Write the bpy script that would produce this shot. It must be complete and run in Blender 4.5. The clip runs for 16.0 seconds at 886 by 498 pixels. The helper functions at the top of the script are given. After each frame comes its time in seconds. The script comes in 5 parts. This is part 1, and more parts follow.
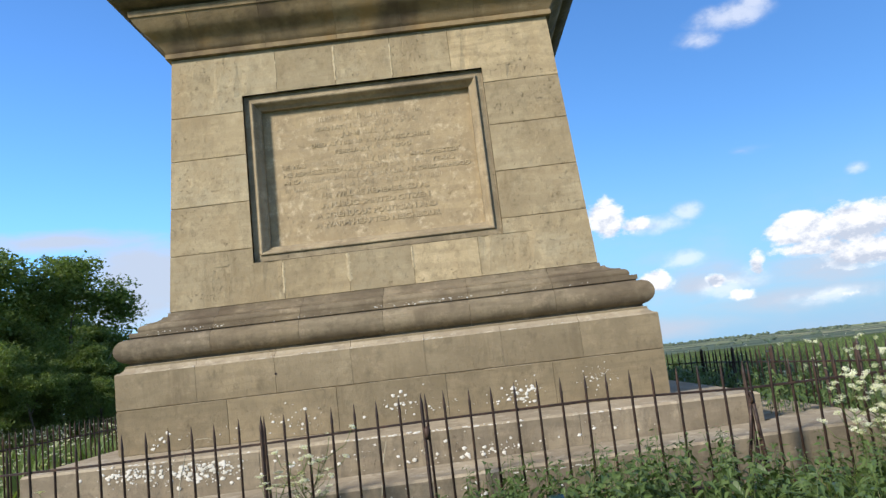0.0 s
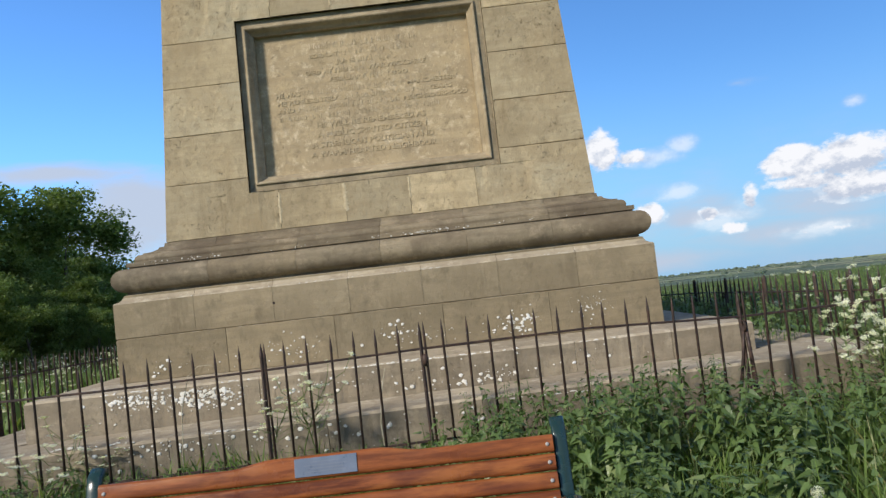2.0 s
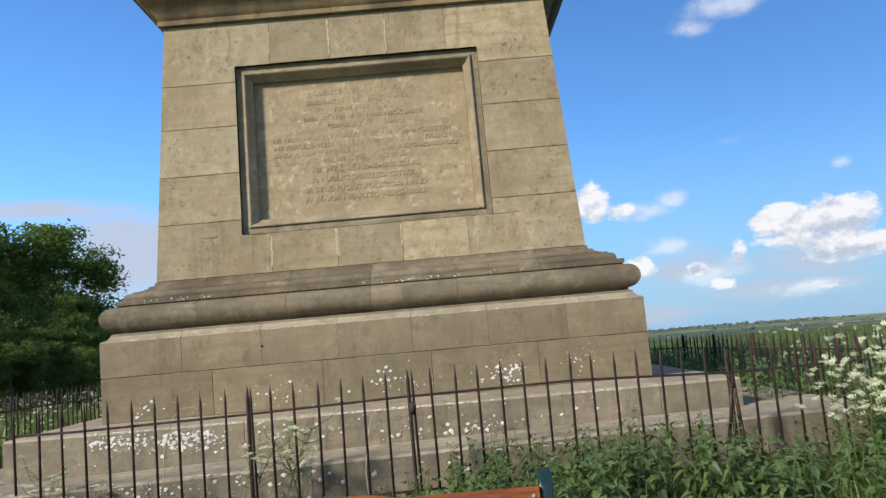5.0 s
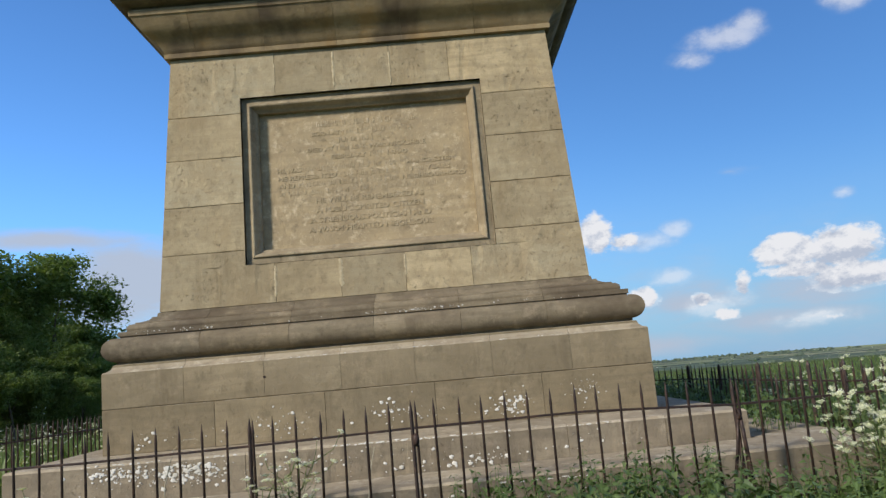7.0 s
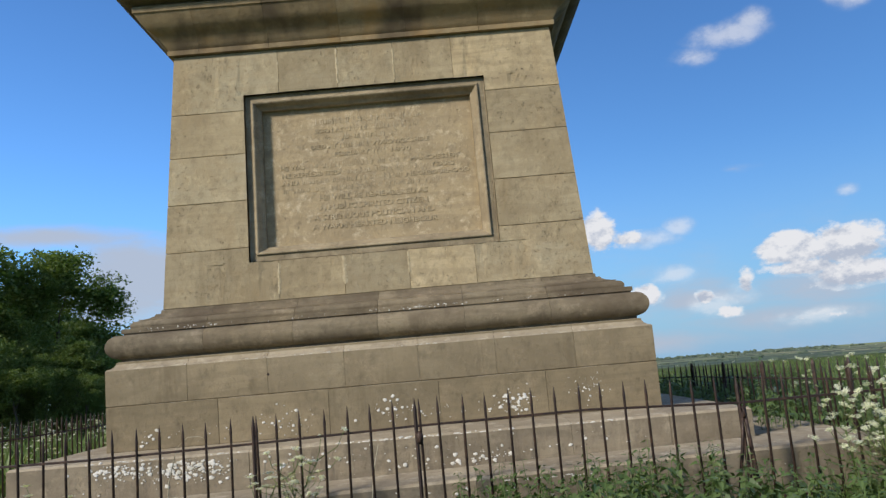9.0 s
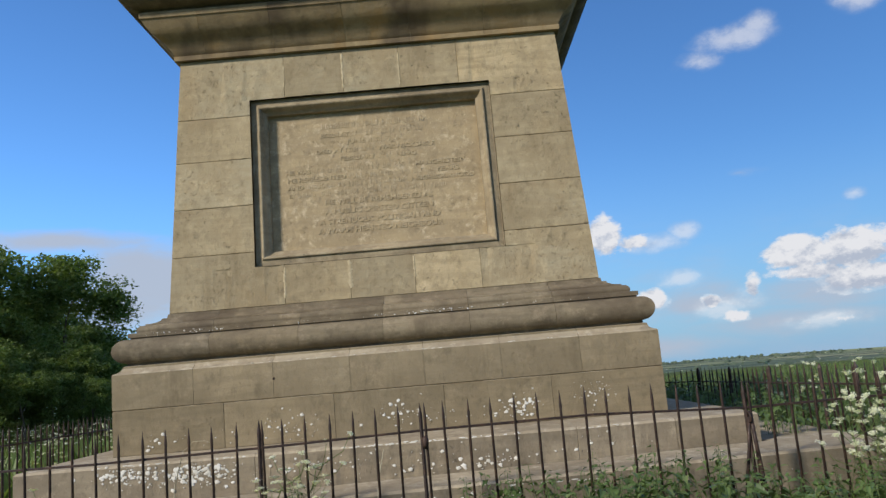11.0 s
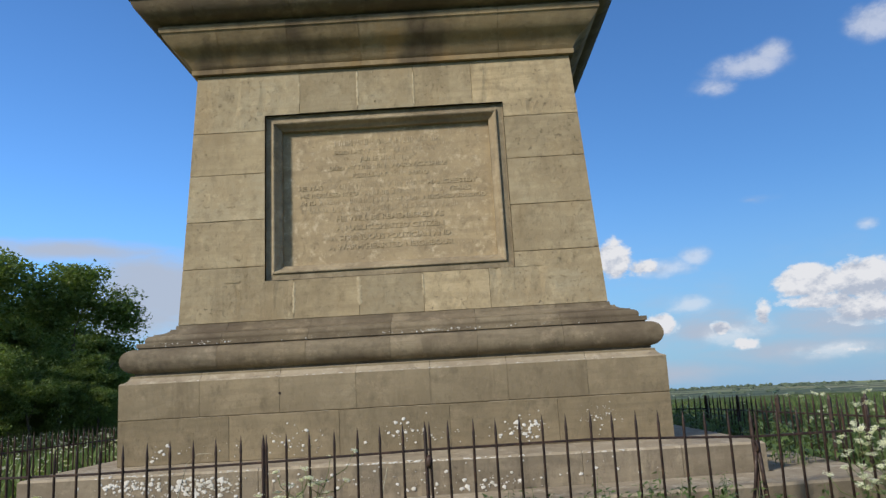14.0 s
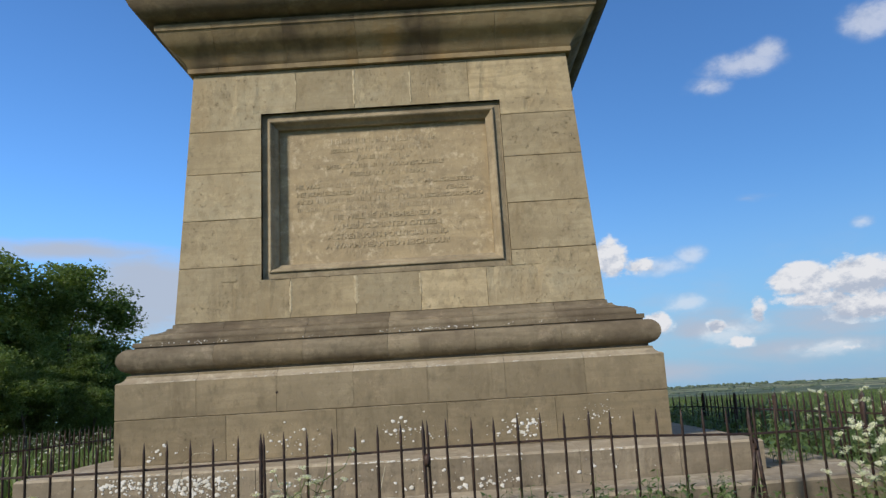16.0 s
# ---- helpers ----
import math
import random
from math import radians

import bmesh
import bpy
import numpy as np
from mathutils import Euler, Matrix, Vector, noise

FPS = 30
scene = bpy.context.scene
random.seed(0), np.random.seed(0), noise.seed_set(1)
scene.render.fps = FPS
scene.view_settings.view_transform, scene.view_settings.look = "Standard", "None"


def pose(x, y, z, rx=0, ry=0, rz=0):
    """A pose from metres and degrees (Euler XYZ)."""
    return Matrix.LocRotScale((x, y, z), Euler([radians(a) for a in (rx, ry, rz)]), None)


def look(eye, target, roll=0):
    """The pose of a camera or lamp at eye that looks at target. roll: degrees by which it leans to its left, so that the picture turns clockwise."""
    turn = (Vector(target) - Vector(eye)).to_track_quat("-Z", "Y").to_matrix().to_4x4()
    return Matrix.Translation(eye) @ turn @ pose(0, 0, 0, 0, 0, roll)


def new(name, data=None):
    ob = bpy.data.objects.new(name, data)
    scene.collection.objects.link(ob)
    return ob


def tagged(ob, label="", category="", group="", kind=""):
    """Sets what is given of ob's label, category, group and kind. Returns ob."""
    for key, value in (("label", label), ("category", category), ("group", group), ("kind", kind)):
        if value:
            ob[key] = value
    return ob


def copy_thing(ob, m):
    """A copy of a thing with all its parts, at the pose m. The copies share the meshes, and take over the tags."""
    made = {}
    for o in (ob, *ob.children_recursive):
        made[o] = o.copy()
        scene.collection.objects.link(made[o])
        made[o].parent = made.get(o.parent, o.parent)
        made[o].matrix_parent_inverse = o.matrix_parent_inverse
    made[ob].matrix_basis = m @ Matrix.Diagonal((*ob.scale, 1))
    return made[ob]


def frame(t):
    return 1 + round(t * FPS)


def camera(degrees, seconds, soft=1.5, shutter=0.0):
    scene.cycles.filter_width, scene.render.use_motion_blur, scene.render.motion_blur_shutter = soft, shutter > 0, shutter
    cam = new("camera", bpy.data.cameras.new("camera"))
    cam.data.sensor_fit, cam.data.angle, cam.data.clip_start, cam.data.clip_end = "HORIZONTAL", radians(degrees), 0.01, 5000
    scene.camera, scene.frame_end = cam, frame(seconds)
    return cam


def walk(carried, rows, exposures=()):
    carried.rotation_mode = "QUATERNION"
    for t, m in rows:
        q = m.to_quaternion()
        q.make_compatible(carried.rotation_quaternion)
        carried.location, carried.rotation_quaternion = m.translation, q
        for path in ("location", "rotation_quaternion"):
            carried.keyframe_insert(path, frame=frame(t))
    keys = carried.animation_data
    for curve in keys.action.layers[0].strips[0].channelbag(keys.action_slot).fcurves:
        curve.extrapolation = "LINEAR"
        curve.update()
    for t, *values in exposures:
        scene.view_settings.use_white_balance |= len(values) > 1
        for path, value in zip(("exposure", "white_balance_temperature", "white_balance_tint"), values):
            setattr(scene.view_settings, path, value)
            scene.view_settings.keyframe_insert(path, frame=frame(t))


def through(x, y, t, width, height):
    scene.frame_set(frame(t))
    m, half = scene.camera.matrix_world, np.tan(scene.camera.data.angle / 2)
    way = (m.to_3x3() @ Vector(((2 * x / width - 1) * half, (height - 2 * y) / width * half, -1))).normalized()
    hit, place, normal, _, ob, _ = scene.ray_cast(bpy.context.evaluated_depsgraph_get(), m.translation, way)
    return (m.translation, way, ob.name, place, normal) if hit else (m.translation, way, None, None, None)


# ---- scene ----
cam = camera(60.1, 16.0, soft=1.4)
PATH = [
    (0.0, pose(0.690, -9.742, 1.269, 97.871, 6.632, 1.335)),
    (0.5, pose(0.671, -9.734, 1.253, 97.213, 6.676, 2.691)),
    (1.0, pose(0.665, -9.728, 1.242, 95.165, 7.436, 3.349)),
    (1.5, pose(0.658, -9.739, 1.248, 92.814, 7.334, 2.347)),
    (2.0, pose(0.655, -9.733, 1.248, 92.795, 6.565, 0.839)),
    (2.5, pose(0.656, -9.729, 1.239, 92.901, 6.586, 0.259)),
    (3.0, pose(0.662, -9.718, 1.241, 92.469, 7.071, 0.238)),
    (3.5, pose(0.655, -9.731, 1.245, 92.703, 6.150, 0.374)),
    (4.0, pose(0.652, -9.744, 1.249, 93.781, 5.349, 0.530)),
    (4.5, pose(0.650, -9.756, 1.255, 95.023, 5.019, 0.362)),
    (5.0, pose(0.647, -9.764, 1.247, 96.276, 4.987, -0.019)),
    (7.5, pose(0.642, -9.760, 1.254, 98.598, 4.847, 0.289)),
    (8.0, pose(0.638, -9.759, 1.260, 98.242, 4.283, 0.126)),
    (8.5, pose(0.631, -9.750, 1.259, 98.220, 4.442, 0.151)),
    (9.0, pose(0.636, -9.747, 1.256, 98.347, 4.851, 0.417)),
    (11.5, pose(0.638, -9.753, 1.258, 98.938, 4.776, 0.873)),
    (12.0, pose(0.640, -9.749, 1.256, 99.294, 4.689, 0.806)),
    (12.5, pose(0.632, -9.746, 1.252, 99.529, 4.106, 0.738)),
    (13.0, pose(0.626, -9.753, 1.260, 99.615, 3.055, 0.907)),
    (13.5, pose(0.632, -9.758, 1.255, 99.960, 3.215, 1.343)),
    (14.0, pose(0.636, -9.767, 1.256, 100.153, 3.141, 1.277)),
    (14.5, pose(0.631, -9.758, 1.251, 100.260, 2.954, 0.984)),
    (15.0, pose(0.631, -9.752, 1.253, 100.186, 3.386, 0.996)),
    (15.5, pose(0.627, -9.749, 1.253, 100.160, 3.239, 0.985)),
    (16.0, pose(0.626, -9.752, 1.252, 100.069, 3.323, 1.023)),
]
walk(cam, PATH, [(0.0, 0.28), (0.5, 0.0), (1.0, -0.02), (1.6, 0.10), (4.0, 0.13), (5.2, 0.08), (7.5, -0.11), (16.0, -0.16)])

# ---- light: low summer sun over the viewer's shoulder, blue sky with fair-weather cumulus ----
SUN_TRAVEL = Vector((1.2, 1.0, -0.88)).normalized()
sun = new("sun", bpy.data.lights.new("sun", "SUN"))
sun.data.energy, sun.data.angle, sun.data.color = 4.45, radians(7.0), (1.0, 0.925, 0.835)
sun.matrix_world = look(Vector((0, 0, 40)), Vector((0, 0, 40)) + SUN_TRAVEL)

world = bpy.data.worlds.new("sky")
scene.world = world
world.use_nodes = True


def build_sky():
    nt = world.node_tree
    n, l = nt.nodes, nt.links
    n.clear()
    sky = n.new("ShaderNodeTexSky")
    sky.sky_type, sky.sun_disc = "NISHITA", False
    sky.sun_elevation = math.asin(-SUN_TRAVEL.z)
    sky.sun_rotation = math.atan2(SUN_TRAVEL.x, -SUN_TRAVEL.y)
    sky.air_density, sky.dust_density, sky.ozone_density = 1.0, 0.1, 2.0
    coord = n.new("ShaderNodeTexCoord")

    def op(kind, a, b=None, c=None, clamp=False):
        m = n.new("ShaderNodeMath")
        m.operation, m.use_clamp = kind, clamp
        for k, v in enumerate((a, b, c)):
            if v is None:
                continue
            if isinstance(v, (int, float)):
                m.inputs[k].default_value = v
            else:
                l.new(v, m.inputs[k])
        return m.outputs[0]

    sep = n.new("ShaderNodeSeparateXYZ")
    l.new(coord.outputs["Generated"], sep.inputs[0])
    az = op("ARCTAN2", sep.outputs[0], sep.outputs[1])
    el = op("ARCSINE", sep.outputs[2])
    ang = n.new("ShaderNodeCombineXYZ")
    l.new(az, ang.inputs[0])
    l.new(el, ang.inputs[1])

    def tex(scale, detail, rough, stretch=1.0, shift=(0.0, 0.0, 0.0)):
        mp = n.new("ShaderNodeMapping")
        mp.inputs["Location"].default_value = shift
        mp.inputs["Scale"].default_value = (1.0, stretch, 1.0)
        l.new(ang.outputs[0], mp.inputs[0])
        t = n.new("ShaderNodeTexNoise")
        t.inputs["Scale"].default_value, t.inputs["Detail"].default_value, t.inputs["Roughness"].default_value = scale, detail, rough
        l.new(mp.outputs[0], t.inputs["Vector"])
        return t.outputs[0]

    puff = tex(27.0, 8.0, 0.62, 1.4)
    wisp = tex(7.0, 6.0, 0.6, 2.6)
    lump = tex(60.0, 4.0, 0.55, 1.4)
    # the same billows a little towards the sun: their difference gives the clouds lit and shaded sides
    puff_lit = tex(27.0, 8.0, 0.62, 1.4, (0.006, -0.014, 0.0))
    # grey cloud added to the unseen sky, to weaken its blue fill light
    dome = n.new("ShaderNodeTexNoise")
    dome.inputs["Scale"].default_value, dome.inputs["Detail"].default_value, dome.inputs["Roughness"].default_value = 2.6, 7.0, 0.62
    l.new(coord.outputs["Generated"], dome.inputs["Vector"])

    def ramp(v, lo, hi):
        m = n.new("ShaderNodeMapRange")
        m.interpolation_type = "SMOOTHSTEP"
        l.new(v, m.inputs[0])
        m.inputs[1].default_value, m.inputs[2].default_value = lo, hi
        return m.outputs[0]

    # each cloud: azimuth, elevation, half width, half height (degrees), strength
    clouds = [
        (12.0, 8.5, 2.2, 2.0, 0.95), (13.9, 7.7, 3.0, 1.1, 0.62), (24.9, 5.6, 3.4, 1.7, 1.15), (28.0, 5.5, 3.5, 1.9, 1.2),
        (25.4, 4.2, 4.0, 1.0, 0.90), (28.3, 3.5, 4.2, 1.3, 1.0), (21.6, 3.8, 1.0, 1.4, 0.75), (18.8, 3.0, 0.95, 0.7, 0.95),
        (20.3, 1.7, 1.5, 0.7, 0.80), (14.9, 3.4, 1.7, 1.2, 0.95), (27.3, 0.9, 2.4, 0.6, 0.50), (24.6, 0.9, 1.6, 0.6, 0.45),
    ]
    # thinner, softer cloud
    wisps = [
        (22.7, 20.7, 4.0, 1.4, 0.95), (20.4, 19.7, 2.8, 1.1, 0.62), (24.4, 21.3, 2.0, 1.2, 0.85), (31.2, 21.7, 3.0, 1.7, 1.1), (28.7, 9.0, 1.2, 0.7, 0.6),
        (15.4, 7.5, 3.8, 1.1, 0.85), (17.6, 8.1, 1.7, 1.1, 0.9), (16.7, 4.7, 2.4, 1.2, 0.85), (19.4, 2.3, 2.6, 1.4, 0.75), (26.0, 0.9, 5.0, 0.9, 0.65), (21.4, 3.3, 1.8, 1.9, 0.55),
    ]
    veils = [
        (-26.6, 10.4, 9.1, 1.2, 0.8), (-21.5, 7.9, 7.7, 3.6, 1.0), (-23.5, 6.0, 6.0, 3.0, 0.8), (18.0, 2.8, 7.8, 2.1, 0.62),
        (26.3, 3.0, 7.4, 2.3, 0.6), (23.4, 1.1, 9.7, 1.6, 0.6), (21.7, 11.6, 3.1, 0.7, 0.4), (16.0, 0.0, 9.0, 1.4, 0.55),
    ]

    def blob(a, e, w, h, s):
        dx = op("DIVIDE", op("SUBTRACT", az, radians(a)), radians(w))
        dy = op("DIVIDE", op("SUBTRACT", el, radians(e)), radians(h))
        d = op("SQRT", op("ADD", op("MULTIPLY", dx, dx), op("MULTIPLY", dy, dy)))
        return op("MULTIPLY", op("SUBTRACT", 1.0, d, clamp=True), s), dy

    veil = None
    for row in veils:
        b, _ = blob(*row)
        veil = b if veil is None else op("MAXIMUM", veil, b)
    total, shade = None, None
    for row in clouds:
        body, dy = blob(*row)
        low = op("MULTIPLY", body, op("MULTIPLY", dy, -1.0, clamp=True))
        total = body if total is None else op("MAXIMUM", total, body)
        shade = low if shade is None else op("MAXIMUM", shade, low)
    field = op("ADD", total, op("MULTIPLY", op("SUBTRACT", puff, 0.5), 1.15))
    field = op("ADD", field, op("MULTIPLY", op("SUBTRACT", lump, 0.5), 0.35))
    solid = op("MULTIPLY", ramp(field, 0.20, 0.52), ramp(total, 0.0, 0.22))
    thin = None
    for row in wisps:
        b, _ = blob(*row)
        thin = b if thin is None else op("MAXIMUM", thin, b)
    thin = op("MULTIPLY", ramp(op("ADD", thin, op("MULTIPLY", op("SUBTRACT", puff, 0.5), 0.95)), 0.05, 0.80), op("MULTIPLY", ramp(thin, 0.0, 0.35), 0.58))
    solid = op("MAXIMUM", solid, thin)
    # thin cloud towards the horizon
    band = op("MULTIPLY", ramp(el, radians(11), radians(3)), ramp(wisp, 0.42, 0.80))
    soft = op("MULTIPLY", ramp(op("ADD", veil, op("MULTIPLY", op("SUBTRACT", wisp, 0.5), 1.3)), 0.02, 0.70), ramp(veil, 0.0, 0.30))
    band = op("MAXIMUM", op("MULTIPLY", band, 0.40), op("MULTIPLY", soft, 0.92))
    away = op("SUBTRACT", 1.0, op("MULTIPLY", ramp(op("ABSOLUTE", az), radians(62), radians(38)), ramp(el, radians(48), radians(30))))
    unseen_cloud = op("MULTIPLY", ramp(dome.outputs[0], 0.42, 0.60), away)
    cover = op("MAXIMUM", solid, band)
    mist = op("MULTIPLY", ramp(el, radians(15), radians(-3)), 0.8)
    haze = n.new("ShaderNodeMix")
    haze.data_type = "RGBA"
    l.new(mist, haze.inputs[0])
    haze.inputs[7].default_value = (2.65, 4.75, 7.7, 1)
    white = n.new("ShaderNodeMix")
    white.data_type = "RGBA"
    l.new(op("ADD", op("MAXIMUM", op("MULTIPLY", shade, 3.0, clamp=True), op("SUBTRACT", 1.0, op("MULTIPLY", solid, 2.0), clamp=True)),
             op("MULTIPLY", op("MULTIPLY", op("SUBTRACT", puff_lit, puff), 5.0), solid), clamp=True), white.inputs[0])
    white.inputs[6].default_value = (8.7, 8.8, 9.2, 1)
    white.inputs[7].default_value = (5.0, 5.6, 6.8, 1)
    tint = n.new("ShaderNodeMix")
    tint.data_type, tint.blend_type = "RGBA", "MULTIPLY"
    tint.inputs[0].default_value = 1.0
    l.new(sky.outputs[0], tint.inputs[6])
    tint.inputs[7].default_value = (0.76, 1.27, 1.86, 1)
    mix = n.new("ShaderNodeMix")
    mix.data_type = "RGBA"
    l.new(cover, mix.inputs[0])
    l.new(tint.outputs[2], haze.inputs[6])
    l.new(haze.outputs[2], mix.inputs[6])
    l.new(white.outputs[2], mix.inputs[7])
    bg = n.new("ShaderNodeBackground")
    bg.inputs[1].default_value = 0.10
    # even grey over the sky outside the view dims and neutralises the fill
    fill_cut = n.new("ShaderNodeMix")
    fill_cut.data_type = "RGBA"
    l.new(op("MULTIPLY", unseen_cloud, 0.9), fill_cut.inputs[0])
    l.new(mix.outputs[2], fill_cut.inputs[6])
    fill_cut.inputs[7].default_value = (3.3, 3.3, 3.4, 1)
    l.new(fill_cut.outputs[2], bg.inputs[0])
    out = n.new("ShaderNodeOutputWorld")
    l.new(bg.outputs[0], out.inputs[0])


build_sky()

# ---- materials ----


class Nodes:
    """A small wrapper that makes a procedural material."""

    def __init__(self, name, rough=0.85, metal=0.0, spec=0.3):
        self.m = bpy.data.materials.new(name)
        self.m.use_nodes = True
        self.n, self.l = self.m.node_tree.nodes, self.m.node_tree.links
        self.b = self.n["Principled BSDF"]
        self.b.inputs["Roughness"].default_value = rough
        self.b.inputs["Metallic"].default_value = metal
        self.b.inputs["Specular IOR Level"].default_value = spec
        self.tc = self.n.new("ShaderNodeTexCoord")
        self.info = self.n.new("ShaderNodeObjectInfo")
        self.geo = self.n.new("ShaderNodeNewGeometry")

    def where(self, spread=0.0, stretch=(1, 1, 1)):
        """World-sized coordinates, shifted from piece to piece by spread."""
        mp = self.n.new("ShaderNodeMapping")
        mp.inputs["Scale"].default_value = stretch
        self.l.new(self.tc.outputs["Object"], mp.inputs[0])
        if spread:
            k = self.n.new("ShaderNodeVectorMath")
            k.operation = "MULTIPLY"
            k.inputs[1].default_value = (spread, spread * 0.7, spread * 1.3)
            self.l.new(self.info.outputs["Random"], k.inputs[0])
            self.l.new(k.outputs[0], mp.inputs["Location"])
        return mp.outputs[0]

    def noise(self, scale, detail=5.0, rough=0.6, at=None):
        t = self.n.new("ShaderNodeTexNoise")
        t.inputs["Scale"].default_value, t.inputs["Detail"].default_value, t.inputs["Roughness"].default_value = scale, detail, rough
        self.l.new(at if at is not None else self.where(), t.inputs["Vector"])
        return t.outputs[0]

    def ramp(self, v, lo, hi, a=0.0, b=1.0):
        m = self.n.new("ShaderNodeMapRange")
        m.interpolation_type = "SMOOTHSTEP"
        self.l.new(v, m.inputs[0])
        for k, x in zip((1, 2, 3, 4), (lo, hi, a, b)):
            m.inputs[k].default_value = x
        return m.outputs[0]

    def math(self, kind, a, b):
        m = self.n.new("ShaderNodeMath")
        m.operation = kind
        for k, v in enumerate((a, b)):
            if isinstance(v, (int, float)):
                m.inputs[k].default_value = v
            else:
                self.l.new(v, m.inputs[k])
        return m.outputs[0]

    def mix(self, f, a, b, blend="MIX"):
        m = self.n.new("ShaderNodeMix")
        m.data_type, m.blend_type = "RGBA", blend
        for k, v in ((0, f), (6, a), (7, b)):
            if isinstance(v, (int, float)):
                m.inputs[k].default_value = v
            elif isinstance(v, tuple):
                m.inputs[k].default_value = (*v, 1)
            else:
                self.l.new(v, m.inputs[k])
        return m.outputs[2]

    def done(self, colour, bump=None, depth=0.004, rough=None, strength=0.6):
        if isinstance(colour, tuple):
            self.b.inputs["Base Color"].default_value = (*colour, 1)
        else:
            self.l.new(colour, self.b.inputs["Base Color"])
        if bump is not None:
            k = self.n.new("ShaderNodeBump")
            k.inputs["Strength"].default_value, k.inputs["Distance"].default_value = strength, depth
            self.l.new(bump, k.inputs["Height"])
            self.l.new(k.outputs[0], self.b.inputs["Normal"])
        if rough is not None:
            self.l.new(rough, self.b.inputs["Roughness"])
        return self.m


def stone(name, base, dark, light, soot=0.0, rust=0.0, blotch=0.5, value=0.16, pits=0.5, spread=37.0, olive=0.5, fleck=5.5, run=1.6):
    """Weathered sandstone: bedding, damp blotches, soot, grain and pitting; its tone varies from stone to stone."""
    s = Nodes(name, 0.92, spec=0.12)
    at = s.where(spread)
    r = s.info.outputs["Random"]
    own = s.mix(s.ramp(s.math("FRACT", s.math("MULTIPLY", r, 7.31), 0.0), 0.2, 0.9, 0.0, olive), base, (base[0] * 0.80, base[1] * 0.86, base[2] * 0.95))
    c = s.mix(s.ramp(s.noise(1.5, 7, 0.70, at), 0.38, 0.62), own, dark)
    wave = s.n.new("ShaderNodeTexWave")
    wave.bands_direction = "Z"
    wave.inputs["Scale"].default_value, wave.inputs["Distortion"].default_value, wave.inputs["Detail"].default_value, wave.inputs["Detail Scale"].default_value = 1.7, 14.0, 5.0, 1.3
    s.l.new(s.where(spread * 0.8, (0.35, 0.35, 1.0)), wave.inputs["Vector"])
    lines = s.math("MULTIPLY", s.ramp(wave.outputs["Fac"], 0.55, 1.0), s.ramp(s.math("FRACT", s.math("MULTIPLY", r, 13.7), 0.0), 0.35, 0.85, 0.05, 0.38))
    c = s.mix(lines, c, (dark[0] * 0.8, dark[1] * 0.8, dark[2] * 0.8))
    c = s.mix(s.math("MULTIPLY", s.ramp(s.noise(fleck, 7, 0.75, at), 0.50, 0.68), blotch), c, light)
    bed = s.noise(3.0, 5, 0.65, s.where(spread * 0.6, (0.5, 0.5, 8.0)))
    c = s.mix(s.ramp(bed, 0.42, 0.72, 0.0, 0.60), c, dark)
    damp = s.noise(7.5, 6, 0.72, s.where(spread * 0.3, (1.0, 1.0, 0.8)))
    c = s.mix(s.ramp(damp, 0.50, 0.70, 0.0, 0.60), c, (dark[0] * 0.62, dark[1] * 0.63, dark[2] * 0.64))
    runs = s.math("MULTIPLY", s.ramp(s.noise(5.0, 5, 0.65, s.where(spread * 0.1, (1.0, 1.0, 0.16))), 0.50, 0.66), s.ramp(s.noise(0.9, 3, 0.5, s.where(spread * 0.1)), 0.42, 0.60, 0.0, 0.55))
    c = s.mix(runs, c, (dark[0] * 0.66, dark[1] * 0.65, dark[2] * 0.64))
    if rust:
        c = s.mix(s.math("MULTIPLY", s.ramp(s.noise(2.3, 4, 0.6, s.where(spread * 0.3, (1, 1, 0.5))), 0.52, 0.72), rust), c, (0.40, 0.235, 0.08))
    if soot:
        st = s.noise(1.5, 4, 0.55, s.where(spread * 0.2, (1.0, 1.0, run)))
        c = s.mix(s.math("MULTIPLY", s.ramp(st, 0.45, 0.68), soot), c, (0.115, 0.088, 0.060))
    tone = s.ramp(r, 0.0, 1.0, 1.0 - value, 1.0 + value)
    c = s.mix(1.0, c, s.mix(0.0, tone, (1, 1, 1)), "MULTIPLY")
    grain = s.noise(150.0, 3, 0.7, at)
    c = s.mix(s.ramp(grain, 0.35, 0.75, 0.0, 0.30), c, dark)
    pit = s.math("MULTIPLY", s.ramp(s.noise(24.0, 6, 0.78, at), 0.56, 0.74), s.ramp(s.noise(2.6, 4, 0.6, at), 0.46, 0.62, 0.25, 1.3))
    c = s.mix(s.math("MULTIPLY", pit, 0.55 * pits), c, (0.09, 0.075, 0.055))
    h = s.math("ADD", s.noise(11.0, 7, 0.72, at), s.math("MULTIPLY", grain, 0.22))
    h = s.math("SUBTRACT", h, s.math("MULTIPLY", pit, 0.6 * pits))
    return s.done(c, h, 0.02, strength=0.6)


M_DIE = stone("die_sandstone", (0.510, 0.410, 0.246), (0.365, 0.293, 0.177), (0.61, 0.505, 0.315), rust=0.12, value=0.15, olive=1.0, pits=1.35)
M_PLINTH = stone("plinth_sandstone", (0.300, 0.243, 0.150), (0.225, 0.183, 0.115), (0.37, 0.300, 0.192), value=0.09, spread=9.0)
M_MOULD = stone("moulding_sandstone", (0.330, 0.266, 0.167), (0.200, 0.161, 0.106), (0.48, 0.39, 0.262), soot=0.66, value=0.07, spread=0.9)
M_SOOTY = stone("sooty_moulding_sandstone", (0.270, 0.218, 0.142), (0.150, 0.123, 0.084), (0.42, 0.345, 0.235), soot=0.85, value=0.04, spread=0.9)
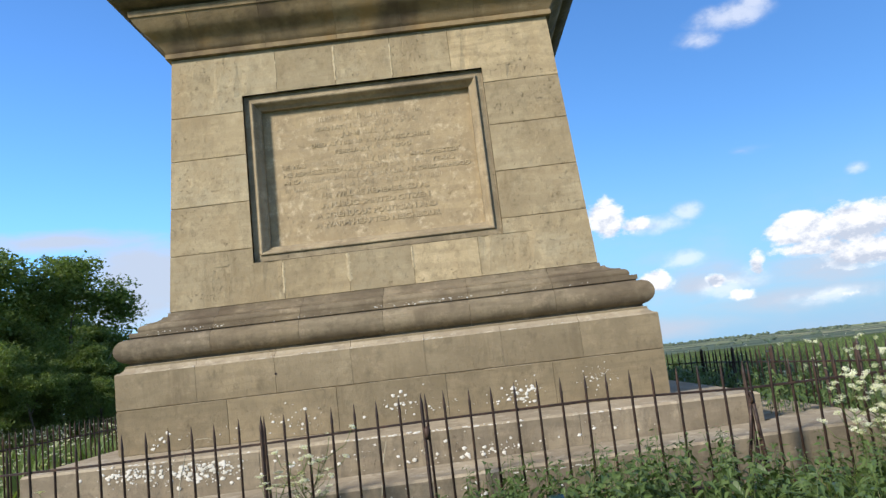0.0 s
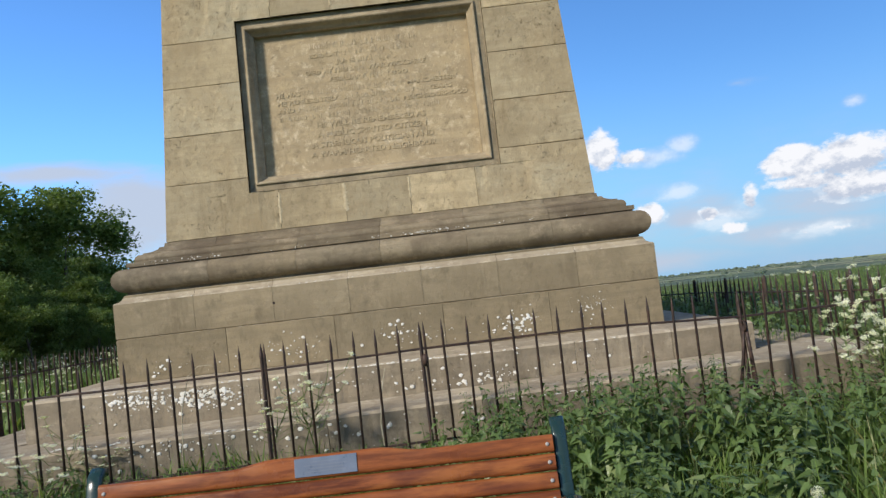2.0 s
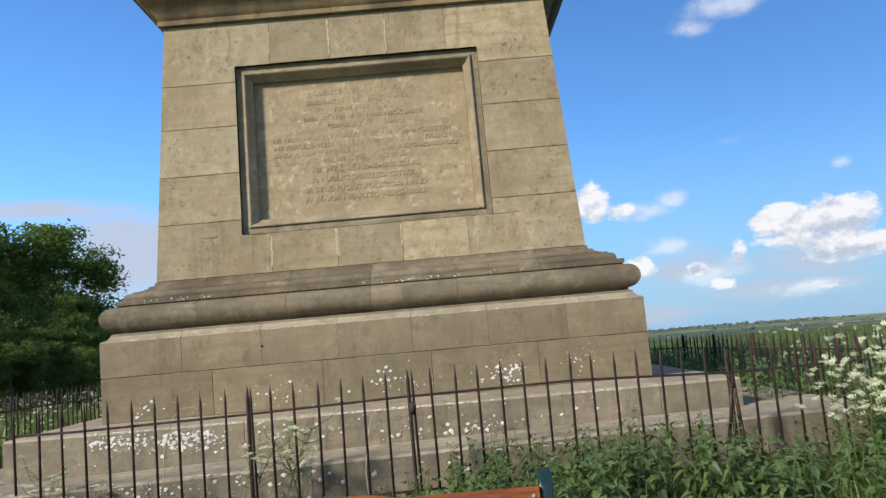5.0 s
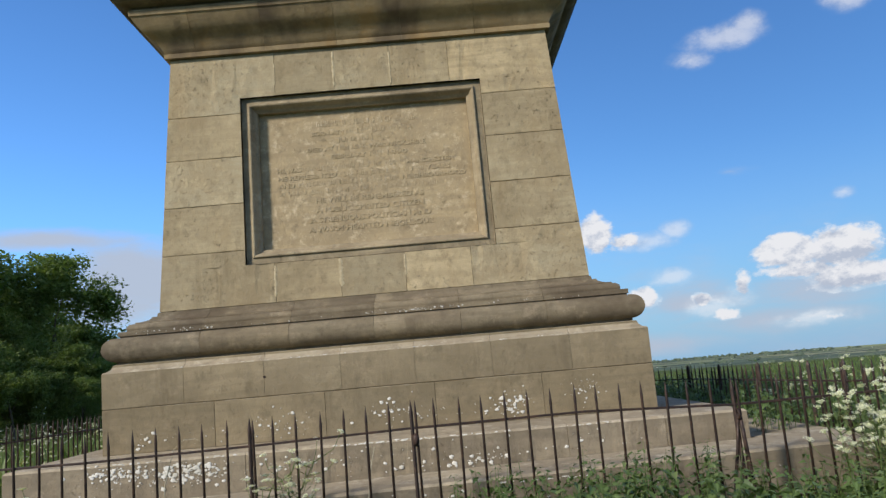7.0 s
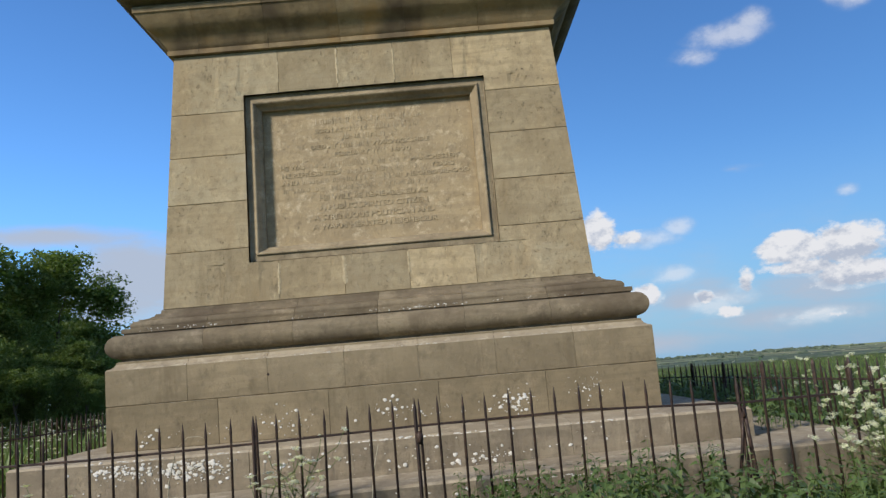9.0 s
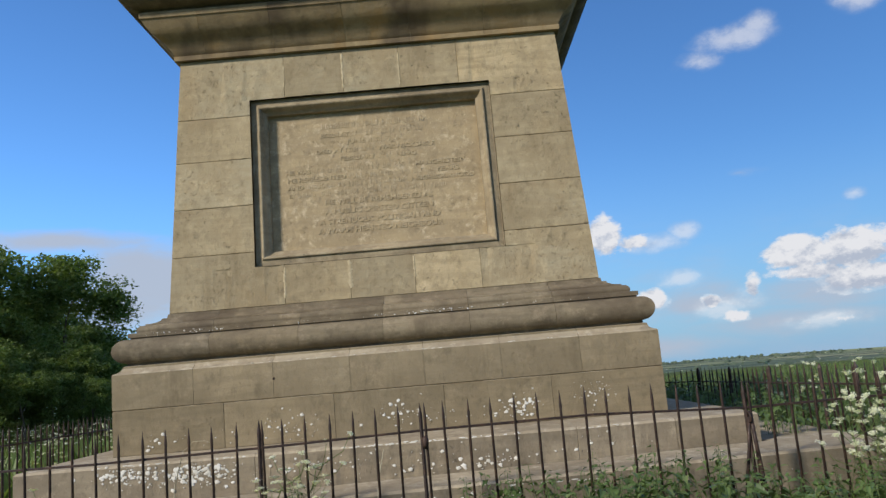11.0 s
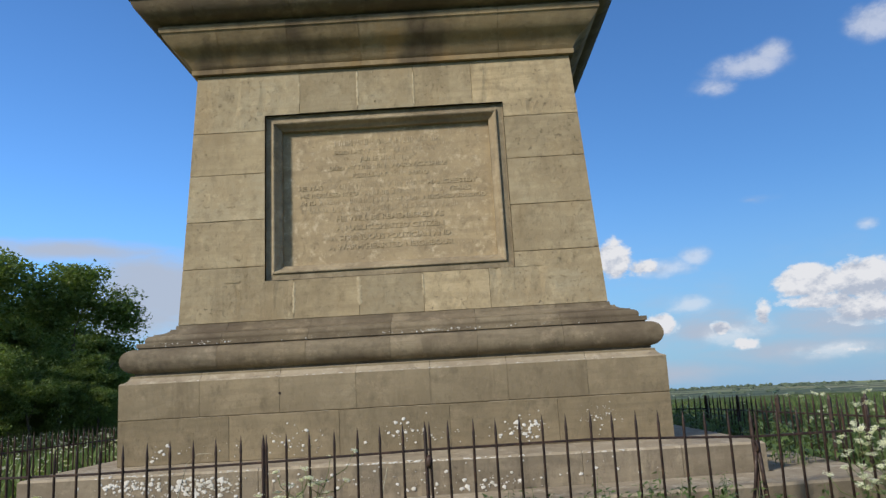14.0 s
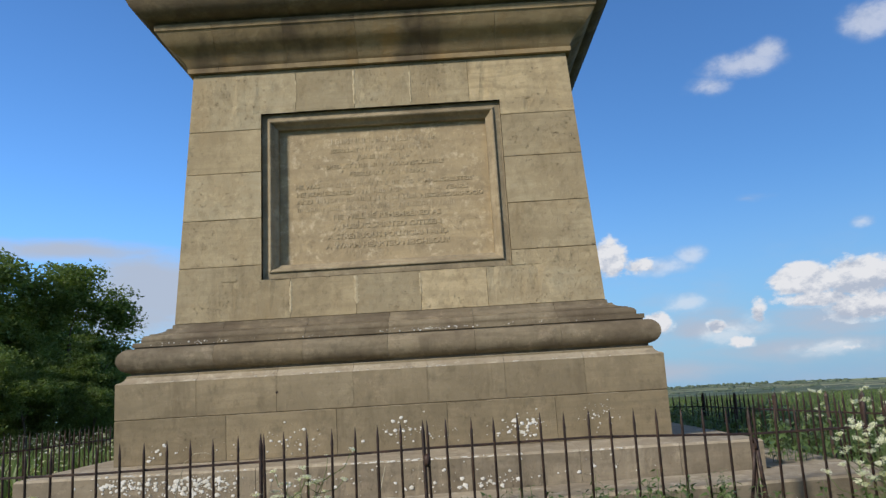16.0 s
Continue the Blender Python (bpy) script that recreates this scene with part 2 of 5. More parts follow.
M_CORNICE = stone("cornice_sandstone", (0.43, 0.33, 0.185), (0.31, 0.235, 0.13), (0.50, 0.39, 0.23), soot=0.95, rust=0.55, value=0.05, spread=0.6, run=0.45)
# darker and sootier than the die, to deepen the shade in its mouldings
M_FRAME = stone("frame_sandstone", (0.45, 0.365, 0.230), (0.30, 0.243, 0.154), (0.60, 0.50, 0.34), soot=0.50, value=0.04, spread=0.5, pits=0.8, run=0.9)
# the crown's base colours are darker than those of the cornice below
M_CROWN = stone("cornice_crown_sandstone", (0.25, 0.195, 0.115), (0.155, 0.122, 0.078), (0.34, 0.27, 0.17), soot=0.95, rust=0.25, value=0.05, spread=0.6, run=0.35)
# paler stone for the upward faces of the steps and the plinth ledge
M_PALE_TOP = stone("pale_top_sandstone", (0.47, 0.395, 0.275), (0.36, 0.300, 0.210), (0.64, 0.565, 0.43), blotch=0.8, value=0.08, pits=0.8, spread=3.0)
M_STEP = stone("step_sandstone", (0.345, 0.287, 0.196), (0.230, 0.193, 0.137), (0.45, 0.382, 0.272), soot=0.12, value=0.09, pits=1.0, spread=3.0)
M_PANEL = stone("panel_sandstone", (0.46, 0.362, 0.215), (0.385, 0.303, 0.184), (0.66, 0.55, 0.37), blotch=0.9, value=0.0, pits=0.9, spread=0.0, olive=0.0, fleck=10.0)
M_LETTER = stone("letter_stone", (0.49, 0.395, 0.245), (0.40, 0.32, 0.20), (0.62, 0.52, 0.36), blotch=0.9, value=0.0, spread=0.0, olive=0.0)
M_MORTAR = Nodes("lime_mortar", 0.95, spec=0.1)
M_MORTAR = M_MORTAR.done(M_MORTAR.mix(M_MORTAR.ramp(M_MORTAR.noise(3.0), 0.40, 0.62), (0.20, 0.155, 0.10), (0.50, 0.43, 0.32)), M_MORTAR.noise(60.0), 0.004)

M_SMEAR = Nodes("pale_mortar", 0.95, spec=0.1)
M_SMEAR = M_SMEAR.done(M_SMEAR.mix(M_SMEAR.ramp(M_SMEAR.noise(14.0), 0.38, 0.66), (0.52, 0.44, 0.29), (0.38, 0.31, 0.19)), M_SMEAR.noise(60.0), 0.004)


def lichen_material():
    s = Nodes("white_lichen", 0.95, spec=0.1)
    c = s.mix(s.ramp(s.noise(9.0), 0.4, 0.7), (0.76, 0.74, 0.67), (0.58, 0.56, 0.48))
    return s.done(c, s.noise(120.0), 0.003)


def iron_material():
    s = Nodes("weathered_iron", 0.55, 0.15, 0.4)
    at = s.where(9.0)
    c = s.mix(s.ramp(s.noise(14.0, 5, 0.7, at), 0.45, 0.70), (0.034, 0.022, 0.018), (0.082, 0.046, 0.030))
    return s.done(c, s.noise(90.0, 4, 0.7, at), 0.002, rough=s.ramp(s.noise(30.0, 3, 0.6, at), 0.3, 0.7, 0.42, 0.75))


def wood_material():
    s = Nodes("varnished_hardwood", 0.42, spec=0.3)
    at = s.where(13.0, (1.0, 9.0, 9.0))
    c = s.mix(s.ramp(s.noise(4.0, 7, 0.65, at), 0.38, 0.64), (0.270, 0.083, 0.025), (0.095, 0.025, 0.008))
    fine = s.noise(16.0, 5, 0.7, s.where(7.0, (1.0, 16.0, 16.0)))
    c = s.mix(s.ramp(fine, 0.5, 0.75, 0.0, 0.65), c, (0.055, 0.017, 0.009))
    c = s.mix(s.ramp(s.noise(2.2, 4, 0.6, s.where(5.0, (1.0, 3.0, 3.0))), 0.48, 0.68, 0.0, 0.75), c, (0.105, 0.030, 0.016))
    c = s.mix(s.ramp(s.noise(3.1, 4, 0.6, s.where(21.0, (1.0, 4.0, 4.0))), 0.50, 0.70, 0.0, 0.65), c, (0.40, 0.145, 0.040))
    c = s.mix(s.ramp(s.info.outputs["Random"], 0, 1, 0.0, 0.25), c, (0.30, 0.095, 0.027))
    return s.done(c, fine, 0.0015, rough=s.ramp(s.noise(5.0), 0.3, 0.7, 0.22, 0.45), strength=0.4)


def paint_material(name, colour, rough=0.35):
    s = Nodes(name, rough, spec=0.5)
    c = s.mix(s.ramp(s.noise(12.0), 0.4, 0.75, 0.0, 0.35), colour, tuple(v * 1.8 + 0.01 for v in colour))
    return s.done(c, s.noise(60.0), 0.0008, rough=s.ramp(s.noise(20.0), 0.3, 0.7, rough - 0.08, rough + 0.18))


def leaf_material(name, a, b, c, through=0.25, rough=0.5):
    """Leaves: colour varies from leaf to leaf; some light passes through."""
    s = Nodes(name, rough, spec=0.35)
    r = s.geo.outputs["Random Per Island"]
    col = s.mix(s.ramp(r, 0.0, 0.6), a, b)
    col = s.mix(s.ramp(r, 0.80, 1.0), col, c)
    col = s.mix(s.ramp(s.noise(1.1, 3), 0.35, 0.7, 0.0, 0.45), col, a)
    m = s.done(col)
    t = s.n.new("ShaderNodeBsdfTranslucent")
    s.l.new(s.mix(1.0, col, (1.5, 1.6, 0.7), "MULTIPLY"), t.inputs[0])
    k = s.n.new("ShaderNodeMixShader")
    k.inputs[0].default_value = through
    s.l.new(s.b.outputs[0], k.inputs[1])
    s.l.new(t.outputs[0], k.inputs[2])
    s.l.new(k.outputs[0], s.n["Material Output"].inputs[0])
    return m


def ground_material():
    """Rough grass close by, a patchwork of fields and woods in the distance, greyed to suggest haze."""
    s = Nodes("grassland", 0.95, spec=0.1)
    near = s.mix(s.ramp(s.noise(1.3, 6), 0.35, 0.65), (0.055, 0.085, 0.022), (0.10, 0.135, 0.035))
    near = s.mix(s.ramp(s.noise(9.0, 5), 0.48, 0.72, 0.0, 0.7), near, (0.16, 0.15, 0.06))
    v = s.n.new("ShaderNodeTexVoronoi")
    v.inputs["Scale"].default_value = 0.0042
    mp = s.where(0, (1.0, 0.45, 0.0))
    s.l.new(mp, v.inputs["Vector"])
    hue = s.n.new("ShaderNodeSeparateColor")
    s.l.new(v.outputs["Color"], hue.inputs[0])
    # distance haze is put into these far colours as a greyish green
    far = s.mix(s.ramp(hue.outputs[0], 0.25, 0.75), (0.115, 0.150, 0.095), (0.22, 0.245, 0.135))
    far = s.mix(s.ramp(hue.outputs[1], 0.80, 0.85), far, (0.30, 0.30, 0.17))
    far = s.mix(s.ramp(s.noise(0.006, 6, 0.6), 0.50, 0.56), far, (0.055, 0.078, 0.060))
    # pale pasture on the valley's eastern slope
    ax = s.n.new("ShaderNodeSeparateXYZ")
    s.l.new(s.tc.outputs["Object"], ax.inputs[0])
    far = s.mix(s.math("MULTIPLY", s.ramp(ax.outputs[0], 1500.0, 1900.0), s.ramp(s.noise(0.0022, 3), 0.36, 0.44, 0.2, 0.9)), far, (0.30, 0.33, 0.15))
    d = s.n.new("ShaderNodeVectorMath")
    d.operation = "LENGTH"
    s.l.new(s.tc.outputs["Object"], d.inputs[0])
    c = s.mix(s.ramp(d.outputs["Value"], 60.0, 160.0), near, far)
    return s.done(c, s.noise(22.0, 6, 0.7), 0.03)


M_LICHEN, M_IRON, M_WOOD = lichen_material(), iron_material(), wood_material()
M_GREEN = paint_material("dark_green_paint", (0.012, 0.035, 0.032), 0.20)
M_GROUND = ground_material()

# ---- building helpers ----


def mesh_of(name, verts, faces, material, smooth=False):
    me = bpy.data.meshes.new(name)
    me.from_pydata([tuple(v) for v in verts], [], faces)
    me.materials.append(material)
    if smooth:
        me.polygons.foreach_set("use_smooth", [True] * len(me.polygons))
    me.update()
    return me


def part(name, me, parent, label="", m=None):
    """One mesh object under a thing or a part."""
    ob = new(name, me)
    ob.parent = parent
    if m is not None:
        ob.matrix_basis = m
    if label:
        ob["label"] = label
    return ob


def thing(name, label, category, m=None, group="", kind=""):
    ob = new(name)
    ob.empty_display_size = 0.2
    if m is not None:
        ob.matrix_basis = m
    return tagged(ob, label, category, group, kind)


def fixed(me):
    """Outward normals for a closed mesh."""
    bm = bmesh.new()
    bm.from_mesh(me)
    bmesh.ops.recalc_face_normals(bm, faces=bm.faces)
    bm.to_mesh(me)
    bm.free()
    return me


def box_mesh(name, x0, x1, y0, y1, z0, z1, material, bevel=0.0):
    bm = bmesh.new()
    bmesh.ops.create_cube(bm, size=1.0, matrix=Matrix.LocRotScale(((x0 + x1) / 2, (y0 + y1) / 2, (z0 + z1) / 2), None, (x1 - x0, y1 - y0, z1 - z0)))
    if bevel:
        bmesh.ops.bevel(bm, geom=bm.edges[:], offset=bevel, segments=2, affect="EDGES", profile=0.6)
    me = bpy.data.meshes.new(name)
    bm.to_mesh(me)
    bm.free()
    me.materials.append(material)
    return me


def tube(pts, radii, sides=8):
    """Verts and faces of a tube along points, closed at both ends."""
    verts, faces = [], []
    up = Vector((0, 0, 1))
    for i, p in enumerate(pts):
        a, b = Vector(pts[max(i - 1, 0)]), Vector(pts[min(i + 1, len(pts) - 1)])
        t = (b - a).normalized()
        u = t.cross(up if abs(t.z) < 0.9 else Vector((1, 0, 0))).normalized()
        v = t.cross(u)
        for k in range(sides):
            w = 2 * math.pi * k / sides
            verts.append(Vector(p) + (u * math.cos(w) + v * math.sin(w)) * radii[i])
    for i in range(len(pts) - 1):
        for k in range(sides):
            k2 = (k + 1) % sides
            faces.append((i * sides + k, i * sides + k2, (i + 1) * sides + k2, (i + 1) * sides + k))
    faces.append(tuple(range(sides))[::-1])
    faces.append(tuple((len(pts) - 1) * sides + k for k in range(sides)))
    return verts, faces


def joined(pieces):
    verts, faces = [], []
    for v, f in pieces:
        o = len(verts)
        verts += list(v)
        faces += [tuple(i + o for i in q) for q in f]
    return verts, faces


# ---- ground: a hilltop that falls to a wide valley ----
FALL_R = [0, 40, 60, 200, 600, 2000, 4400, 4900]
FALL_Z = [0.0, -0.45, -0.9, -7.6, -20.5, -53.0, -90.0, -98.0]


def ground_z(x, y):
    r = math.hypot(x, y)
    z = float(np.interp(r, FALL_R, FALL_Z))
    if r < 60:
        fade = max(0.0, 1 - r / 60)
        front = min(max((-4.4 - y) / 5.4, 0.0), 1.6)
        z += -0.30 * front * min(1.0, fade * 1.4)
        z += 0.025 * fade * noise.noise(Vector((x * 0.7, y * 0.7, 0.0))) * min(1.0, max(0.0, (r - 4.2) / 2))
    elif r > 300:
        z += r * 0.0016 * noise.noise(Vector((x * 0.0016, y * 0.0010, 3.0)))
    return z


def build_ground():
    radii = [0.0] + [0.4 * i for i in range(1, 40)] + [16 * 1.12 ** i for i in range(0, 51)]
    radii = [r for r in radii if r < 4850] + [4900]
    seg = 144
    verts = [(0, 0, ground_z(0, 0))]
    for r in radii[1:]:
        for k in range(seg):
            a = 2 * math.pi * k / seg
            x, y = r * math.cos(a), r * math.sin(a)
            verts.append((x, y, ground_z(x, y)))
    faces = [(0, 1 + k, 1 + (k + 1) % seg) for k in range(seg)]
    for i in range(len(radii) - 2):
        o, p = 1 + i * seg, 1 + (i + 1) * seg
        for k in range(seg):
            k2 = (k + 1) % seg
            faces.append((o + k, p + k, p + k2, o + k2))
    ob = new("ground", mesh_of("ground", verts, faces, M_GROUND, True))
    tagged(ob, "rough green grass on a hilltop above a wide farmed valley", "ground", kind="structure")


build_ground()

# ---- the monument's pedestal ----
pedestal = thing("monument_pedestal", "weathered buff sandstone monument pedestal with inscribed panel on stone steps", "monument")
DIE_Z0, DIE_Z1, DIE_H0, DIE_H1 = 1.995, 4.68, 2.147, 2.003


def die_h(z):
    return DIE_H0 + (DIE_H1 - DIE_H0) * (z - DIE_Z0) / (DIE_Z1 - DIE_Z0)


CHIP = random.Random(29)


def course_piece(profile, deep, xa, xb, mitre_a=False, mitre_b=False, gap=0.0010, worn=0.0035, plain=False):
    """A stone of one side: profile is (half width, z) from bottom to top; deep is how far it runs back; ends are mitred at the corners."""
    inner = min(h for h, _ in profile) - deep
    pts = [(inner, profile[0][1])] + list(profile) + [(inner, profile[-1][1])]
    n = len(pts)
    spans = []
    if mitre_a:
        spans.append([(-h, h) for h, z in pts])
    elif plain:
        spans.append([(xa + gap * 1.4, h) for h, z in pts])
    else:
        spans.append([(xa + gap, h - (worn if 0 < i < n - 1 else 0)) for i, (h, z) in enumerate(pts)])
        spans.append([(xa + gap + worn, h) for h, z in pts])
    if mitre_b:
        spans.append([(h, h) for h, z in pts])
    elif plain:
        spans.append([(xb - gap * 1.4, h) for h, z in pts])
    else:
        spans.append([(xb - gap - worn, h) for h, z in pts])
        spans.append([(xb - gap, h - (worn if 0 < i < n - 1 else 0)) for i, (h, z) in enumerate(pts)])
    if not plain:
        # rings along the stone, so that its arrises can be chipped and uneven
        a, b = spans[-2 if not mitre_b else -1], spans[0 if mitre_a else 1]
        lo, hi = max(x for x, _ in b), min(x for x, _ in a)
        chips = []
        count = max(2, int((hi - lo) / 0.07))
        for k in range(1, count):
            x = lo + (hi - lo) * (k + CHIP.uniform(-0.3, 0.3)) / count
            chips.append([(x, h - (CHIP.choice((0.0, 0.0, 0.0, 0.002, 0.005, 0.010)) if i in (1, n - 2) else 0.0)) for i, (h, z) in enumerate(pts)])
        cut = 1 if mitre_a else 2
        spans = spans[:cut] + chips + spans[cut:]
    verts = [(x, -h, pts[i][1]) for ring in spans for i, (x, h) in enumerate(ring)]
    faces = []
    for r in range(len(spans) - 1):
        for i in range(n):
            j = (i + 1) % n
            faces.append((r * n + i, r * n + j, (r + 1) * n + j, (r + 1) * n + i))
    faces.append(tuple(range(n))[::-1])
    faces.append(tuple((len(spans) - 1) * n + i for i in range(n)))
    return verts, faces


TURNS = [Matrix.Rotation(radians(90 * k), 4, "Z") for k in range(4)]


def lay(name, profile, joints, deep, material, parent=pedestal, spans=None, smooth=False, sunk=Matrix(), topside=None, sides=(0, 1, 2, 3)):
    """A course round all four sides: the stones between the joints, mitred at the corners."""
    cuts = spans or list(zip([None] + list(joints), list(joints) + [None]))
    for a, b in cuts:
        v, f = course_piece(profile, deep, a or 0.0, b or 0.0, a is None, b is None, plain=smooth)
        me = fixed(mesh_of(name, v, f, material))
        # faces that look upward take the second, paler stone
        if topside:
            me.materials.append(topside)
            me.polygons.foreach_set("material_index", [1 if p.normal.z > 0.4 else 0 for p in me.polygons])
        if smooth:
            me.polygons.foreach_set("use_smooth", [len(p.vertices) == 4 for p in me.polygons])
            me.set_sharp_from_angle(angle=radians(40))
        for k in sides:
            part(name, me, parent, m=sunk @ TURNS[k])


def eased(h0, z0, h1, z1, r=0.007, g=0.0012):
    """A plain face with eased top and bottom edges."""
    k = (h1 - h0) / (z1 - z0)
    return [(h0 - r, z0 + g), (h0 + k * r, z0 + g + r * 0.8), (h1 - k * r, z1 - g - r * 0.8), (h1 - r, z1 - g)]


# steps: the lower one stands in the grass and has settled towards the west
SETTLED = Matrix.Rotation(-math.atan(0.018), 4, "Y") @ Matrix.Diagonal((1.035, 1.0, 1.0, 1.0))
for sides, back in (((0, 2), 3.158), ((1, 3), 3.04)):
    lay("step_stone", [(3.775, -0.42), (3.775, 0.334), (3.760, 0.354), (back, 0.362)], [-2.75, -1.62, -0.42, 0.75, 1.95, 2.9], 0.001, M_STEP, sunk=SETTLED, topside=M_PALE_TOP, sides=sides)
lay("step_stone", [(3.145, 0.275), (3.145, 0.64), (3.128, 0.660), (2.60, 0.682)], [-2.25, -1.10, -0.08, 0.71, 1.62, 2.45], 0.15, M_STEP, topside=M_PALE_TOP)
# plinth
lay("plinth_stone", eased(2.557, 0.68, 2.557, 1.093), [-1.52, -0.497, 0.525, 1.522], 0.3, M_PLINTH)
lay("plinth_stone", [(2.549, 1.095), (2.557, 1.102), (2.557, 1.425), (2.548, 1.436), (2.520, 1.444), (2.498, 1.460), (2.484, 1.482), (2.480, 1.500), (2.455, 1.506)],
    [-1.798, -1.05, -0.334, 0.358, 1.076, 1.816], 0.3, M_PLINTH, smooth=True, topside=M_PALE_TOP)


def torus_profile():
    pts = [(2.452, 1.508), (2.452, 1.527)]
    for k in range(0, 11):
        a = radians(-80 + 160 * k / 10)
        pts.append((2.455 + 0.104 * math.cos(a), 1.643 + 0.112 * math.sin(a)))
    pts += [(2.430, 1.755), (2.428, 1.767), (2.444, 1.771), (2.444, 1.812), (2.384, 1.816), (2.384, 1.829)]
    for k in range(0, 6):
        a = radians(90 * k / 5)
        pts.append((2.335 + 0.052 * math.cos(a), 1.834 + 0.052 * math.sin(a)))
    pts += [(2.322, 1.889), (2.322, 1.900), (2.285, 1.904), (2.245, 1.916), (2.212, 1.934), (2.200, 1.954), (2.166, 1.957), (2.160, 1.993)]
    return pts


lay("base_moulding", torus_profile(), [], 0.3, M_SOOTY, spans=[(None, -1.64)], smooth=True)
lay("base_moulding", torus_profile(), [], 0.3, M_MOULD, spans=[(-1.64, -0.80), (-0.80, 0.001), (0.001, 0.82), (0.82, 1.63), (1.63, None)], smooth=True)

# die: stones round the recessed panel
PX0, PX1, PZ0, PZ1 = -1.275, 1.255, 2.40, 4.19


def die_row(z0, z1, spans):
    lay("die_stone", eased(die_h(z0), z0, die_h(z1), z1, 0.005), [], 0.32, M_DIE, spans=spans)


def corner_stone(z0, zs, z1, low, high):
    """One notched corner stone in two heights: below and above zs it ends at different joints (a, b)."""
    r, g = 0.005, 0.0012
    bottom = [(die_h(z0) - r, z0 + g), (die_h(z0), z0 + g + r * 0.8), (die_h(zs), zs)]
    top = [(die_h(zs), zs), (die_h(z1), z1 - g - r * 0.8), (die_h(z1) - r, z1 - g)]
    pieces = [course_piece(p, 0.32, a or 0.0, b or 0.0, a is None, b is None) for p, (a, b) in ((bottom, low), (top, high))]
    me = fixed(mesh_of("die_stone", *joined(pieces), M_DIE))
    for m in TURNS:
        part("die_stone", me, pedestal, m=m)


corner_stone(1.995, PZ0, 2.555, (None, -0.983), (None, PX0))
corner_stone(1.995, PZ0, 2.555, (0.992, None), (PX1, None))
die_row(1.995, PZ0, [(-0.983, -0.325), (-0.325, 0.325), (0.325, 0.992)])
for za, zb in ((2.555, 3.05), (3.05, 3.55), (3.55, 4.02)):
    die_row(za, zb, [(None, PX0), (PX1, None)])
corner_stone(4.02, PZ1, 4.68, (None, PX0), (None, -0.905))
corner_stone(4.02, PZ1, 4.68, (PX1, None), (0.94, None))
die_row(PZ1, 4.68, [(-0.905, -0.28), (-0.28, 0.319), (0.319, 0.94)])


def on_die(x, z, depth):
    return (x, -die_h(z) + depth, z)


# moulded frame of the panel and the panel itself
FRAME = [(0.0, -0.001), (0.0, 0.047), (0.004, 0.052), (0.064, 0.046), (0.068, 0.041), (0.070, 0.034), (0.074, 0.027), (0.081, 0.024), (0.090, 0.026), (0.098, 0.033),
         (0.106, 0.045), (0.114, 0.062), (0.124, 0.079), (0.136, 0.091), (0.146, 0.097), (0.149, 0.104), (0.155, 0.105), (0.156, 0.175)]


def frame_rail(k):
    """One mitred rail: 0 bottom, 1 right, 2 top, 3 left."""
    verts = []
    for end in (0, 1):
        for w, d in FRAME + [(0.170, 0.27), (0.0, 0.27)]:
            corner = (k + end) % 4
            x = PX0 + w if corner in (0, 3) else PX1 - w
            z = PZ0 + w if corner in (0, 1) else PZ1 - w
            verts.append(on_die(x, z, d))
    n = len(FRAME) + 2
    faces = [(i, (i + 1) % n, n + (i + 1) % n, n + i) for i in range(n)] + [tuple(range(n))[::-1], tuple(range(n, 2 * n))]
    return fixed(mesh_of("frame_rail", verts, faces, M_FRAME))


for k in range(4):
    me = frame_rail(k)
    for m in TURNS:
        part("frame_rail", me, pedestal, m=m)


def panel_mesh():
    x0, x1, z0, z1 = PX0 + 0.157, PX1 - 0.157, PZ0 + 0.157, PZ1 - 0.157
    v = [on_die(x, z, d) for d in (0.165, 0.264) for x, z in ((x0, z0), (x1, z0), (x1, z1), (x0, z1))]
    f = [(0, 1, 2, 3), (7, 6, 5, 4), (0, 4, 5, 1), (1, 5, 6, 2), (2, 6, 7, 3), (3, 7, 4, 0)]
    return fixed(mesh_of("inscription_panel", v, f, M_PANEL))


panel_me = panel_mesh()
panels = [part("inscription_panel", panel_me, pedestal, "smooth sandstone panel with worn raised lettering" if k == 0 else "", m) for k, m in enumerate(TURNS)]


def cornice_low():
    pts = [(2.006, 4.682), (2.052, 4.684), (2.054, 4.734), (2.040, 4.740)]
    for k in range(0, 11):
        u = k / 10
        pts.append((2.044 + 0.258 * u, 4.742 + 0.318 * (u + 0.075 * math.sin(2 * math.pi * u))))
    pts += [(2.314, 5.064), (2.316, 5.124), (2.288, 5.128)]
    return pts


def cornice_high():
    pts = [(2.286, 5.130), (2.286, 5.150)]
    for k in range(0, 8):
        a = radians(90 * k / 7)
        pts.append((2.296 + 0.232 * math.sin(a), 5.345 - 0.190 * math.cos(a)))
    pts += [(2.555, 5.348), (2.557, 5.60), (2.545, 5.61), (2.30, 5.66)]
    return pts


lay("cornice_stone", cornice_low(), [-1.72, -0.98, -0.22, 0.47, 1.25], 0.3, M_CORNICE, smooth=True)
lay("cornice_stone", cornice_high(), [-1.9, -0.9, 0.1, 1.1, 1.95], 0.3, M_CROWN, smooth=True)


